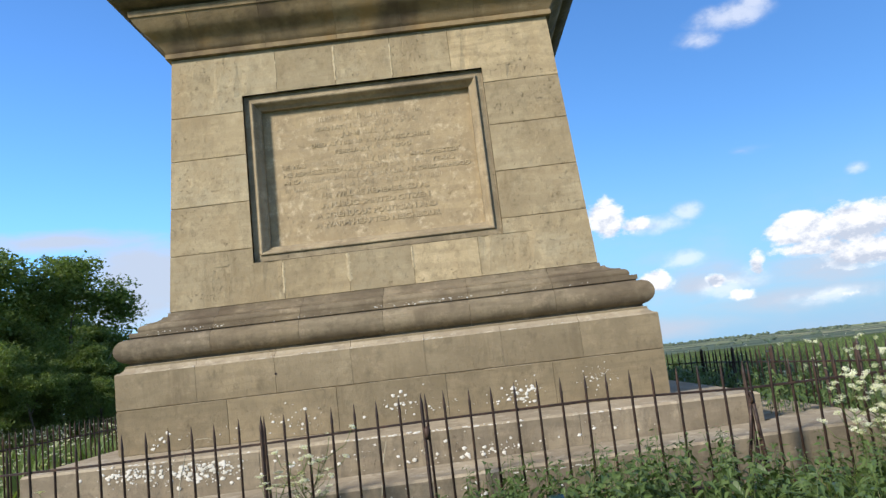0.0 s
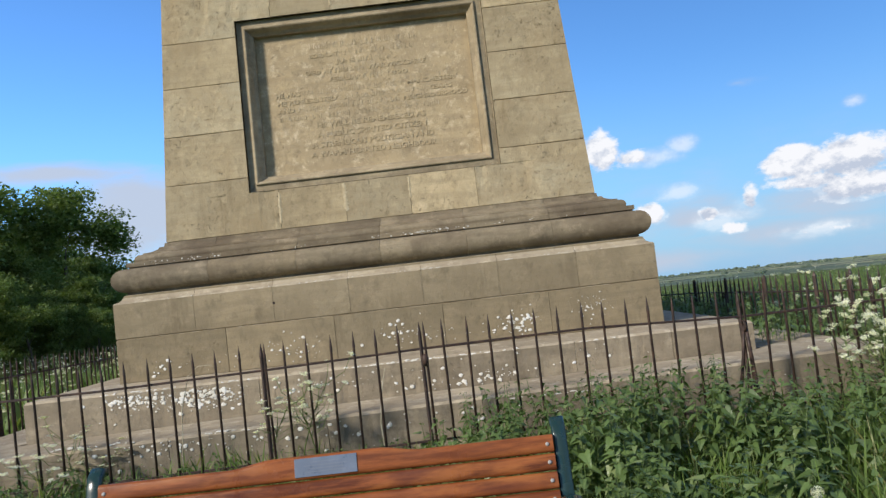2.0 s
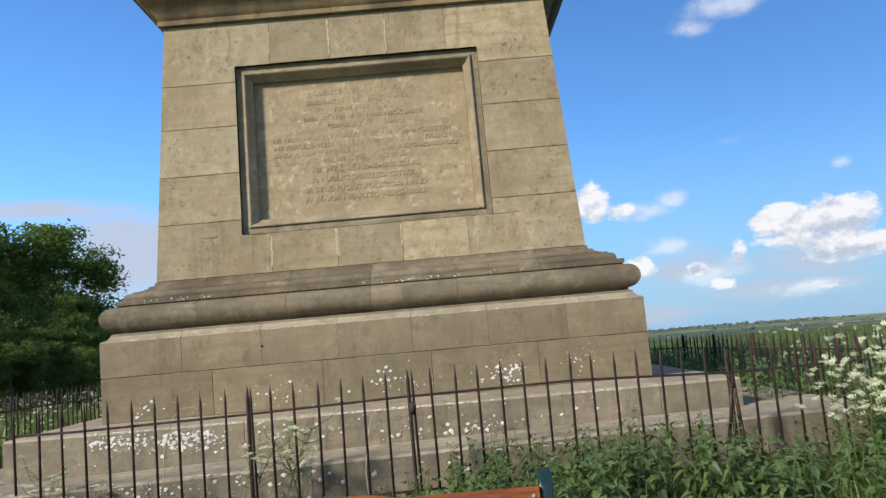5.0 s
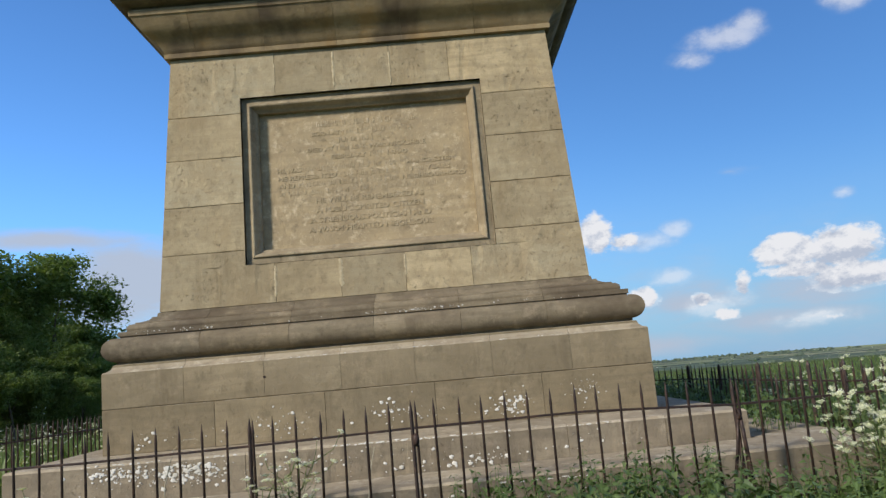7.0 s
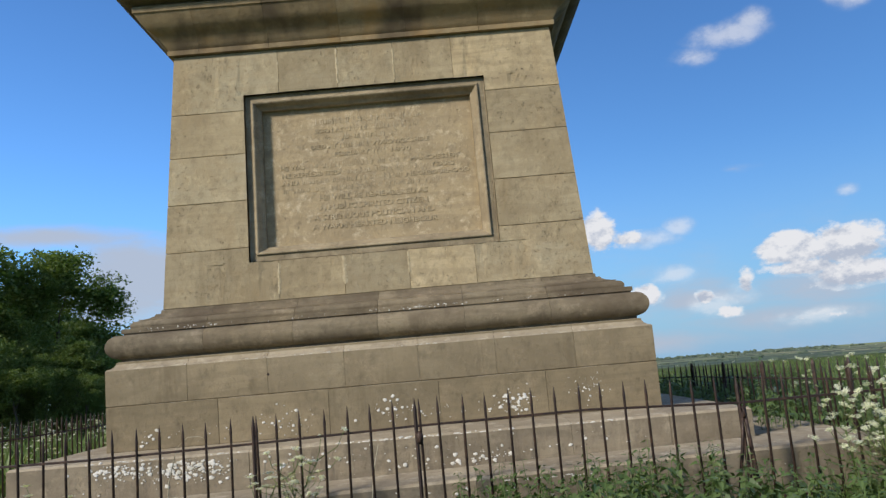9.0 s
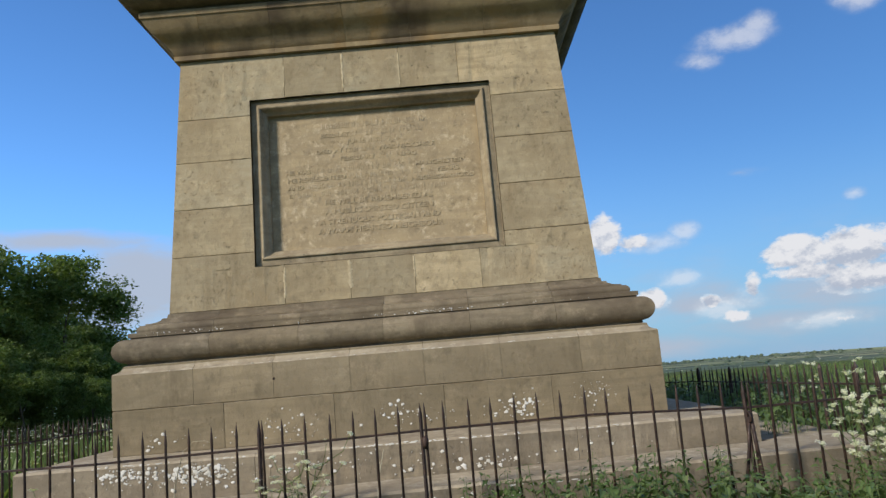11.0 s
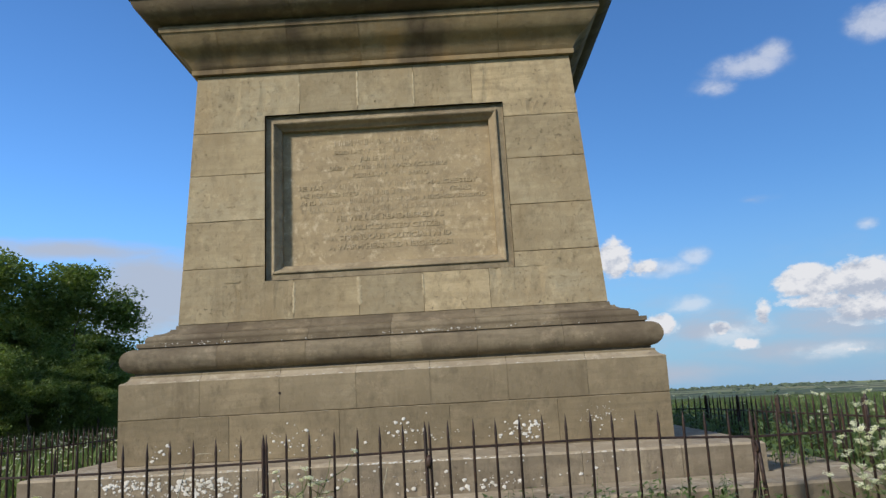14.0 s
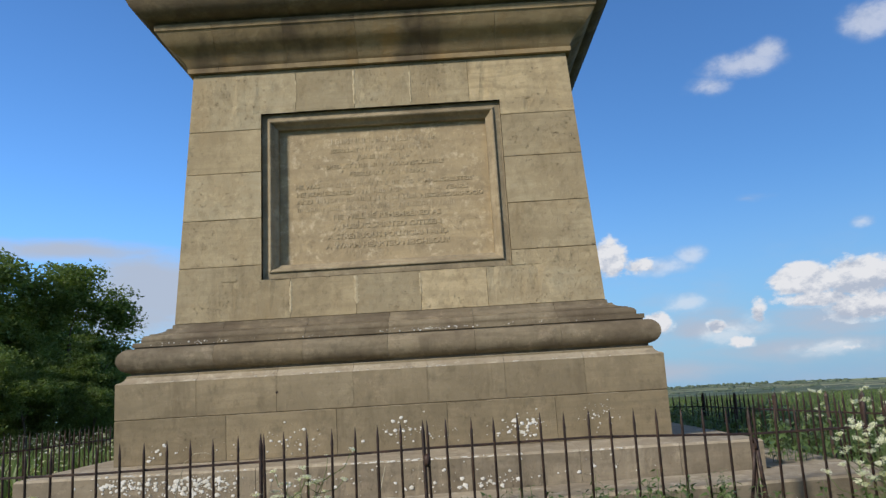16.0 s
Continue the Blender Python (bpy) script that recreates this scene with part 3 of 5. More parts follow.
def core_mesh():
    """Mortared core that closes the joints from behind."""
    rings = [(3.70, -0.42), (3.70, 0.24), (3.136, 0.262), (3.136, 0.62), (2.548, 0.655), (2.548, 1.40), (2.43, 1.47), (2.43, 1.75), (2.13, 1.93),
             (die_h(2.0) - 0.27, 2.0), (die_h(4.66) - 0.27, 4.66), (1.98, 4.70), (2.0, 4.78), (2.24, 5.08), (2.26, 5.16), (2.5, 5.40), (2.50, 5.60), (2.28, 5.64)]
    v, f = [], []
    for h, z in rings:
        v += [(-h, -h, z), (h, -h, z), (h, h, z), (-h, h, z)]
    for i in range(len(rings) - 1):
        for k in range(4):
            f.append((4 * i + k, 4 * i + (k + 1) % 4, 4 * i + 4 + (k + 1) % 4, 4 * i + 4 + k))
    f += [(3, 2, 1, 0), tuple(4 * (len(rings) - 1) + k for k in range(4))]
    return fixed(mesh_of("core", v, f, M_MORTAR))


part("core", core_mesh(), pedestal)



# ---- iron railing ----
HALF = 4.15
PITCH = 1.17 / 7


def bar_mesh(height=1.0, r=0.0095):
    """A round bar with a forged spear point."""
    pts = [(0, 0, -0.25), (0, 0, height - 0.125), (0, 0, height - 0.118), (0, 0, height - 0.10), (0, 0, height - 0.055), (0, 0, height)]
    v, f = tube(pts, [r, r, r * 1.10, r * 1.12, r * 0.72, r * 0.10], 8)
    return fixed(mesh_of("bar", v, f, M_IRON, True))


def post_mesh(height=1.03):
    v, f = joined([tube([(0, 0, -0.35), (0, 0, height - 0.10), (0, 0, height - 0.09), (0, 0, height)], [0.0155, 0.0150, 0.016, 0.002], 6)])
    return fixed(mesh_of("post", v, f, M_IRON))


def rail_mesh(length):
    return box_mesh("rail", 0, length, -0.006, 0.006, -0.0085, 0.0085, M_IRON, 0.002)


def stay_mesh():
    """A forged back-stay with an eye, bolted to a post."""
    ring = [(0, 0.035 * math.cos(a) - 0.02, 0.72 + 0.035 * math.sin(a)) for a in [2 * math.pi * k / 12 for k in range(13)]]
    v, f = joined([tube([(0.0, -0.022, 0.72), (-0.022, 0.0, 0.50), (-0.06, 0.03, 0.25), (-0.10, 0.06, -0.1)], [0.012] * 4, 7), tube([(0.012, -0.022, 0.74), (0.028, -0.02, 0.50), (0.05, -0.01, 0.25), (0.08, 0.0, -0.1)], [0.014] * 4, 7), tube(ring, [0.010] * 13, 6)])
    return fixed(mesh_of("stay", v, f, M_IRON, True))


def stout_post_mesh(height=1.03):
    """A square standard with a blunt pyramid top."""
    v, f = tube([(0, 0, -0.35), (0, 0, height - 0.05), (0, 0, height - 0.045), (0, 0, height)], [0.022, 0.021, 0.024, 0.004], 4)
    return fixed(mesh_of("post", v, f, M_IRON))


BAR, POST, STOUT, STAY = bar_mesh(), post_mesh(), stout_post_mesh(), stay_mesh()


def railing(name_label, a, b, posts, level, rnd, stout=True, bends=(), pitch=PITCH):
    """A run of railing from a to b (plan points): posts at the given distances, rails and bars between them."""
    run = thing("iron_railing", name_label, "fence", group="railings round the monument")
    a, b = Vector((*a, 0)), Vector((*b, 0))
    length = (b - a).length
    way = (b - a) / length
    turn = math.degrees(math.atan2(way.y, way.x))
    knots = sorted({0.0, length, *posts})
    rails = sorted({*knots, *bends})
    for s0, s1 in zip(rails, rails[1:]):
        z0, z1 = level(s0), level(s1)
        p = a + way * s0
        me = rail_mesh(s1 - s0)
        for drop in (0.195, 0.86):
            tilt = math.degrees(math.atan2(z0 - z1, s1 - s0))
            part("rail", me, run, m=pose(p.x, p.y, z0 - drop, 0, tilt, turn))
    for s0, s1 in zip(knots, knots[1:]):
        count = max(1, round((s1 - s0) / pitch))
        for k in range(1, count):
            s = s0 + (s1 - s0) * k / count
            q = a + way * s
            part("bar", BAR, run, m=pose(q.x, q.y, level(s) - 1.0 + rnd.uniform(-0.006, 0.006), rnd.gauss(0, 0.5), rnd.gauss(0, 0.45), rnd.uniform(0, 360)))
    for s in knots:
        q = a + way * s
        part("post", STOUT if stout else POST, run, m=pose(q.x, q.y, level(s) - 1.03, rnd.gauss(0, 0.4), rnd.gauss(0, 0.4), turn))
        q2 = q + way * 0.035
        part("bar", BAR, run, m=pose(q2.x, q2.y, level(s) - 1.0, 0, rnd.gauss(0, 0.5), 0))
    return run


def build_railings():
    rnd = random.Random(5)

    def front_level(s):
        return float(np.interp(s - HALF, [-4.15, -2.0, -0.80, 0.37, 1.6, 2.69, 4.15], [0.985, 0.968, 0.985, 1.012, 1.022, 0.98, 0.99]))

    fronts = [HALF - 0.80, HALF + 0.37, HALF + 2.69]
    run = railing("rusty dark iron spear-topped railing before the stone steps", (-HALF, -HALF), (HALF, -HALF), fronts, front_level, rnd, False, (HALF - 2.0, HALF + 1.6))
    part("stay", STAY, run, "forged iron back-stay with an eye", pose(2.69, -HALF, 0))
    v, f = tube([(0, -0.012, -0.045), (0, -0.016, -0.02), (0.002, -0.016, 0.02), (0, -0.012, 0.045)], [0.012, 0.024, 0.024, 0.010], 8)
    part("clamp", fixed(mesh_of("clamp", v, f, M_IRON, True)), run, "rusted iron clamp", pose(0.385, -HALF, 0.735))

    def right_level(s):
        return float(np.interp(s, [0, 2, 5.7], [1.02, 0.98, 0.925]))

    rights = [1.28, 1.92, 3.15, 4.41, 5.68]
    run = railing("rusty dark iron spear-topped railing beside tall weeds", (HALF, -HALF), (HALF, 1.53), rights, right_level, rnd)
    for s in (4.41,):
        part("stay", STAY, run, "forged iron back-stay with an eye", pose(HALF, -HALF + s, 0, 0, 0, -90))
    railing("rusty dark iron spear-topped railing behind the monument", (HALF, 1.53), (2.85, 5.2), [1.3, 2.6], lambda s: 0.925 - 0.018 * s, rnd, pitch=0.14)
    railing("rusty dark iron spear-topped railing behind the monument", (2.85, 5.2), (-HALF, 5.2), [1.17 * k for k in range(1, 6)], lambda s: 0.86 + 0.01 * s, rnd, pitch=0.14)
    railing("rusty dark iron spear-topped railing beside flowering grass", (-HALF, 5.2), (-HALF, -HALF), [7.02], lambda s: 0.93 + 0.012 * s, rnd, pitch=0.125)


build_railings()

# ---- memorial bench ----
M_SCREW = paint_material("dull_screw", (0.30, 0.29, 0.27), 0.45)
M_PLAQUE = paint_material("grey_plaque", (0.13, 0.16, 0.21), 0.30)
M_ETCH = paint_material("etched_grey", (0.16, 0.18, 0.22), 0.5)
BENCH_Y, BENCH_X, BENCH_Z = -6.857, 0.108, -0.165


def back_point(v):
    """A point on the leaning backrest, v metres below its top rail's upper edge: (y, z) against the bench."""
    return 0.0 - 0.22 * v, 0.828 - 0.975 * v


def slat_mesh(length, height, thick, arch=0.0):
    """A rounded timber slat; the top rail is arched in its middle."""
    n = 48
    verts, faces = [], []
    r = 0.013
    sec = []
    for cy, cz, a0 in ((-thick / 2 + r, r, 180), (thick / 2 - r, r, 270), (thick / 2 - r, height - r, 0), (-thick / 2 + r, height - r, 90)):
        sec += [(cy + r * math.cos(radians(a0 + a)), cz + r * math.sin(radians(a0 + a))) for a in (0, 30, 60, 90)]
    for i in range(n + 1):
        x = -length / 2 + length * i / n
        rise = arch * min(1.0, max(0.0, (0.36 - abs(x)) / 0.17)) if arch else 0.0
        rise = arch * (rise / arch) ** 2 * (3 - 2 * rise / arch) if arch and rise else 0.0
        for y, z in sec:
            verts.append((x, y, z + (rise if z > height / 2 else 0)))
    m = len(sec)
    for i in range(n):
        for k in range(m):
            faces.append((i * m + k, i * m + (k + 1) % m, (i + 1) * m + (k + 1) % m, (i + 1) * m + k))
    faces += [tuple(range(m))[::-1], tuple(n * m + k for k in range(m))]
    me = fixed(mesh_of("slat", verts, faces, M_WOOD, True))
    me.set_sharp_from_angle(angle=radians(50))
    return me


def end_frame_mesh():
    """A cast end: leaning back post with a curled top, arm, seat bearer and splayed legs."""
    def strap(pts, w, t):
        v, f = [], []
        n = len(pts)
        for i, (y, z) in enumerate(pts):
            a, b = Vector(pts[max(i - 1, 0)]), Vector(pts[min(i + 1, n - 1)])
            d = (b - a).normalized()
            o = Vector((-d.y, d.x)) * t / 2
            for x, s, q in ((-w / 2 + 0.006, 1, 1), (w / 2 - 0.006, 1, 1), (w / 2, 0.72, 1), (w / 2, -0.72, 1), (w / 2 - 0.006, -1, 1), (-w / 2 + 0.006, -1, 1), (-w / 2, -0.72, 1), (-w / 2, 0.72, 1)):
                v.append((x, y + o.x * s, z + o.y * s))
        for i in range(n - 1):
            for k in range(8):
                f.append((i * 8 + k, i * 8 + (k + 1) % 8, i * 8 + 8 + (k + 1) % 8, i * 8 + 8 + k))
        f += [tuple(range(8))[::-1], tuple((n - 1) * 8 + k for k in range(8))]
        return v, f
    back = [(0.085, -0.02), (0.045, 0.15), (-0.06, 0.38), (-0.11, 0.44)]
    post = [(-0.10, 0.40), (-0.085, 0.50), (-0.045, 0.66), (-0.012, 0.80), (0.002, 0.845), (0.030, 0.866), (0.060, 0.858)]
    arm = [(-0.06, 0.60), (-0.20, 0.635), (-0.42, 0.630), (-0.52, 0.60), (-0.545, 0.55), (-0.52, 0.51)]
    seat = [(-0.10, 0.415), (-0.30, 0.40), (-0.52, 0.425)]
    leg = [(-0.50, 0.60), (-0.48, 0.42), (-0.50, 0.20), (-0.555, -0.02)]
    pieces = [strap(back, 0.05, 0.04), strap(post, 0.052, 0.034), strap(arm, 0.058, 0.026), strap(seat, 0.045, 0.045), strap(leg, 0.05, 0.036)]
    return fixed(mesh_of("end_frame", *joined(pieces), M_GREEN, True))


def build_bench():
    bench = thing("memorial_bench", "varnished red-brown slatted bench with green metal ends and plaque", "bench", pose(BENCH_X, BENCH_Y, BENCH_Z))
    L = 1.68
    lean = math.degrees(math.atan(0.22 / 0.975))
    top = slat_mesh(L, 0.064, 0.036, 0.022)
    plain = slat_mesh(L, 0.0605, 0.034)
    screw = fixed(mesh_of("screw", *tube([(0, 0, 0), (0, -0.003, 0), (0, -0.005, 0)], [0.0075, 0.0075, 0.0035], 10), M_SCREW, True))
    for k, v in enumerate((0.064, 0.128, 0.192, 0.256, 0.320)):
        y, z = back_point(v)
        s = part("slat", top if k == 0 else plain, bench, "arched top slat" if k == 0 else "", pose(0, y - 0.022, z, -lean))
        for x in (-L / 2 + 0.022, L / 2 - 0.022):
            part("screw", screw, s, m=pose(x, -0.017, 0.030))
        if k == 0:
            pl = part("plaque", box_mesh("plaque", -0.115, 0.115, -0.003, 0.001, 0, 0.066, M_PLAQUE, 0.001), s, "blue-grey engraved metal plaque", pose(0.004, -0.0185, 0.010))
            bars = joined([box_bar(-w / 2, w / 2, z0) for w, z0 in ((0.11, 0.049), (0.16, 0.037), (0.13, 0.026), (0.15, 0.015))])
            part("engraving", mesh_of("engraving", *bars, M_ETCH), pl)
    for k in range(6):
        y = -0.135 - 0.072 * k
        part("slat", slat_mesh(L, 0.030, 0.062), bench, m=pose(0, y, 0.438 - 0.012 * math.sin(k / 5 * math.pi)))
    me = end_frame_mesh()
    part("end_frame", me, bench, "dark green cast metal bench end", pose(-L / 2 - 0.028, 0.0, 0))
    part("end_frame", me, bench, "dark green cast metal bench end", pose(L / 2 + 0.028, 0.0, 0))


def box_bar(x0, x1, z):
    v = [(x, y, zz) for x in (x0, x1) for y in (-0.0038, -0.0031) for zz in (z, z + 0.003)]
    f = [(0, 1, 3, 2), (4, 6, 7, 5), (0, 4, 5, 1), (2, 3, 7, 6), (0, 2, 6, 4), (1, 5, 7, 3)]
    return v, f


build_bench()

# ---- lettering on the front panel: words that can be read are lettered, the rest are plain bars ----


def build_lettering():
    face = panels[0]
    k = (DIE_H0 - DIE_H1) / (DIE_Z1 - DIE_Z0)
    lean = 90 - math.degrees(math.atan(k))
    # words, middle, width, foot, height of the capitals
    readable = [("BORN AT", -0.425, 0.30, 3.757, 0.066), ("JUNE", -0.20, 0.20, 3.672, 0.066), ("DIED AT", -0.49, 0.28, 3.580, 0.066), ("WARWICKSHIRE", 0.325, 0.61, 3.580, 0.066),
                ("FEBRUARY", -0.20, 0.37, 3.488, 0.066), ("1890", 0.31, 0.21, 3.488, 0.066), ("HE WAS", -0.83, 0.25, 3.372, 0.066), ("MANCHESTER", 0.655, 0.50, 3.372, 0.066),
                ("HE REPRESENTED", -0.64, 0.61, 3.288, 0.066), ("YEARS", 0.74, 0.25, 3.288, 0.066), ("AND", -0.86, 0.17, 3.207, 0.066), ("NEIGHBOURHOOD", 0.69, 0.66, 3.207, 0.066),
                ("HE WILL BE REMEMBERED AS", 0.0, 1.13, 3.018, 0.078), ("A PUBLIC SPIRITED CITIZEN", 0.0, 1.13, 2.915, 0.078),
                ("A STRENUOUS POLITICIAN AND", 0.0, 1.26, 2.808, 0.078), ("A WARM HEARTED NEIGHBOUR", 0.0, 1.30, 2.710, 0.078)]
    for words, middle, width, z, tall in readable:
        cu = bpy.data.curves.new("lettering", "FONT")
        cu.body, cu.size, cu.align_x, cu.extrude, cu.resolution_u, cu.space_word, cu.offset = words, tall, "CENTER", 0.0050, 2, 1.1, 0.0012
        tmp = new("lettering", cu)
        bpy.context.view_layer.update()
        me = bpy.data.meshes.new_from_object(tmp.evaluated_get(bpy.context.evaluated_depsgraph_get()))
        bpy.data.objects.remove(tmp)
        wide = max(v.co.x for v in me.vertices) - min(v.co.x for v in me.vertices)
        for v in me.vertices:
            v.co.x *= width / wide
        # one object for each letter
        owner = list(range(len(me.vertices)))

        def root(a):
            while owner[a] != a:
                owner[a] = owner[owner[a]]
                a = owner[a]
            return a

        for e in me.edges:
            owner[root(e.vertices[0])] = root(e.vertices[1])
        faces_of = {}
        for q in me.polygons:
            faces_of.setdefault(root(q.vertices[0]), []).append(tuple(q.vertices))
        m = pose(middle, -die_h(z) + 0.1635, z, lean)
        for fs in faces_of.values():
            ids = sorted({i for q in fs for i in q})
            where = {i: k for k, i in enumerate(ids)}
            part("letter", mesh_of("letter", [me.vertices[i].co for i in ids], [tuple(where[i] for i in q) for q in fs], M_LETTER), face, m=m)
        bpy.data.meshes.remove(me)
    rnd = random.Random(11)
    # stretches that cannot be read: from, to, foot, height
    worn = [(-0.565, 0.551, 3.855, 0.060), (-0.24, 0.557, 3.757, 0.046), (-0.07, 0.308, 3.672, 0.046), (-0.32, -0.01, 3.580, 0.046), (0.03, 0.17, 3.488, 0.046),
            (-0.67, 0.375, 3.372, 0.046), (-0.30, 0.58, 3.288, 0.046), (-0.74, 0.33, 3.207, 0.046), (-0.936, 0.767, 3.120, 0.046)]
    pieces = []
    for x0, x1, z, tall in worn:
        x = x0
        left = rnd.randint(2, 9)
        while x < x1 - 0.01:
            # a worn letter: one or two upright bars, some with a bar across
            w = rnd.uniform(0.020, 0.036)
            bars = [(0.0, 0.010, 0.0, 1.0)]
            if rnd.random() < 0.65:
                bars.append((w - 0.010, w, 0.0, rnd.choice((1.0, 1.0, 0.55))))
            if rnd.random() < 0.65:
                c = rnd.choice((0.0, 0.42, 0.82))
                bars.append((0.010, w - 0.010, c, c + 0.18))
            deep = rnd.uniform(0.1595, 0.1635)
            for a0, a1, b0, b1 in bars:
                v = [on_die(x + a, z + b * tall, d) for d in (deep, 0.168) for a, b in ((a0, b0), (a1, b0), (a1, b1), (a0, b1))]
                pieces.append((v, [(0, 1, 2, 3), (0, 4, 5, 1), (1, 5, 6, 2), (2, 6, 7, 3), (3, 7, 4, 0)]))
            x += w + 0.013
            left -= 1
            if left == 0:
                x += 0.032
                left = rnd.randint(2, 9)
    ob = part("worn_lettering", mesh_of("worn_lettering", *joined(pieces), M_LETTER), face, "illegible worn lines of raised letters")
    ob["kind"] = "stuff"


build_lettering()


def build_lichen():
    """Pale crusts of lichen on the steps and the foot of the plinth."""
    rnd = random.Random(3)
    pieces = []

    def crust(x, y, z, r, long=1.25):
        r *= 0.95 if long == 1.25 else 0.74
        n = rnd.randint(8, 12)
        rad = [r * rnd.uniform(0.68, 1.12) for _ in range(n)]
        v = [(x, y - 0.005, z)]
        for i in range(n):
            a = 2 * math.pi * i / n
            v.append((x + 0.7 * rad[i] * math.cos(a) * long, y - 0.0042, z + 0.7 * rad[i] * math.sin(a)))
        for i in range(n):
            a = 2 * math.pi * i / n
            v.append((x + rad[i] * math.cos(a) * long, y - 0.0002, z + rad[i] * math.sin(a)))
        f = [(0, 1 + i, 1 + (i + 1) % n) for i in range(n)] + [(1 + i, 1 + n + i, 1 + n + (i + 1) % n, 1 + (i + 1) % n) for i in range(n)]
        pieces.append((v, f))

    def patch(count, x, z, sx, sz, y, r0, r1, zmin, zmax):
        for _ in range(int(count * (1.5 if y == pl else 2.9))):
            px, pz, r = rnd.gauss(x, sx), rnd.gauss(z, sz), r0 * 0.55 + (r1 * 0.92 - r0 * 0.55) * rnd.random() ** 2.2
            if zmin + r < pz < zmax - r:
                crust(px, y, pz, r * (0.8 if y == pl else 0.78 if y == low else 0.82))

    up, low, pl = -3.146, -3.777, -2.559
    patch(60, -1.62, 0.535, 0.17, 0.045, up, 0.008, 0.030, 0.37, 0.635)
    patch(36, -2.18, 0.585, 0.13, 0.035, up, 0.008, 0.026, 0.37, 0.635)
    patch(16, -1.95, 0.50, 0.25, 0.06, up, 0.006, 0.020, 0.37, 0.635)
    patch(30, -0.9, 0.50, 0.5, 0.08, up, 0.006, 0.020, 0.37, 0.635)
    patch(22, 0.9, 0.49, 0.8, 0.08, up, 0.006, 0.022, 0.37, 0.635)
    patch(14, 0.75, 0.44, 0.3, 0.03, up, 0.010, 0.028, 0.37, 0.635)
    patch(26, -1.7, 0.27, 0.35, 0.06, low, 0.008, 0.030, 0.0, 0.315)
    patch(30, -0.6, 0.24, 0.6, 0.07, low, 0.008, 0.028, 0.0, 0.315)
    patch(14, 1.2, 0.28, 0.8, 0.06, low, 0.008, 0.026, 0.0, 0.315)
    patch(13, -2.12, 0.79, 0.11, 0.05, pl, 0.008, 0.022, 0.69, 1.08)
    patch(24, -0.90, 0.84, 0.14, 0.07, pl, 0.008, 0.022, 0.69, 1.08)
    patch(26, 0.14, 0.86, 0.15, 0.06, pl, 0.008, 0.024, 0.69, 1.08)
    patch(40, 1.22, 0.84, 0.085, 0.05, pl, 0.008, 0.026, 0.69, 1.08)
    patch(46, 1.90, 0.91, 0.09, 0.055, pl, 0.004, 0.013, 0.69, 1.08)
    patch(14, 0.75, 0.80, 0.2, 0.04, pl, 0.006, 0.018, 0.69, 1.08)
    patch(10, -1.4, 0.80, 0.25, 0.05, pl, 0.006, 0.014, 0.69, 1.08)
    # streaks along the worn nosings
    for _ in range(300):
        hgt, y = rnd.choice(((0.648, up + 0.006), (0.328, low + 0.006)))
        x = rnd.uniform(-2.6, 2.2)
        if noise.noise(Vector((x * 1.7, y, 0.3))) > 0.0:
            crust(x, y, hgt + rnd.gauss(0, 0.004), rnd.uniform(0.005, 0.011), rnd.uniform(1.2, 4.5))
    # specks on the mouldings and along the worn edge of the plinth
    for _ in range(45):
        x = rnd.uniform(-2.2, 2.2)
        if noise.noise(Vector((x * 1.6, 4.0, 0.0))) > -0.12:
            crust(x, -2.5535, 1.4325 + rnd.gauss(0, 0.002), rnd.uniform(0.002, 0.005), rnd.uniform(2.0, 8.0))
    patch(24, 0.35, 1.79, 0.25, 0.012, -2.4445, 0.004, 0.012, 1.766, 1.815)
    patch(9, -0.9, 1.79, 0.7, 0.012, -2.4445, 0.003, 0.010, 1.766, 1.815)
    patch(14, -1.8, 1.79, 0.2, 0.012, -2.4445, 0.004, 0.012, 1.766, 1.815)
    patch(7, 1.3, 1.79, 0.3, 0.012, -2.4445, 0.003, 0.010, 1.766, 1.815)
    ob = new("lichen", mesh_of("lichen", *joined(pieces), M_LICHEN))
    tagged(ob, "crusts of white lichen on the sandstone steps", "lichen", kind="stuff")


build_lichen()


def build_mortar():
    """Pale mortar smeared over the joints below the panel and under the cornice."""
    rnd = random.Random(17)
    spots = [(-0.983, 2.05, 2.37, 0.020), (-0.325, 2.10, 2.39, 0.034), (0.325, 2.16, 2.38, 0.018), (-0.28, 4.24, 4.64, 0.020), (0.319, 4.22, 4.60, 0.014), (-0.905, 4.30, 4.55, 0.010)]
    for x, z0, z1, wide in spots:
        steps = 18
        v, f = [], []
        for i in range(steps + 1):
            z = z0 + (z1 - z0) * i / steps
            end = 0.15 if i in (0, steps) else 1.0
            a, b = wide * end * rnd.uniform(0.25, 1.0), wide * end * rnd.uniform(0.25, 1.0)
            v += [on_die(x - a, z, 0.0005), on_die(x - a * 0.5, z, -0.0035), on_die(x + b * 0.5, z, -0.0035), on_die(x + b, z, 0.0005)]
        for i in range(steps):
            for k in range(3):
                f.append((4 * i + k, 4 * i + k + 1, 4 * i + 5 + k, 4 * i + 4 + k))
        part("mortar_smear", mesh_of("mortar_smear", v, f, M_SMEAR, True), pedestal, "pale mortar smeared over a joint")


build_mortar()


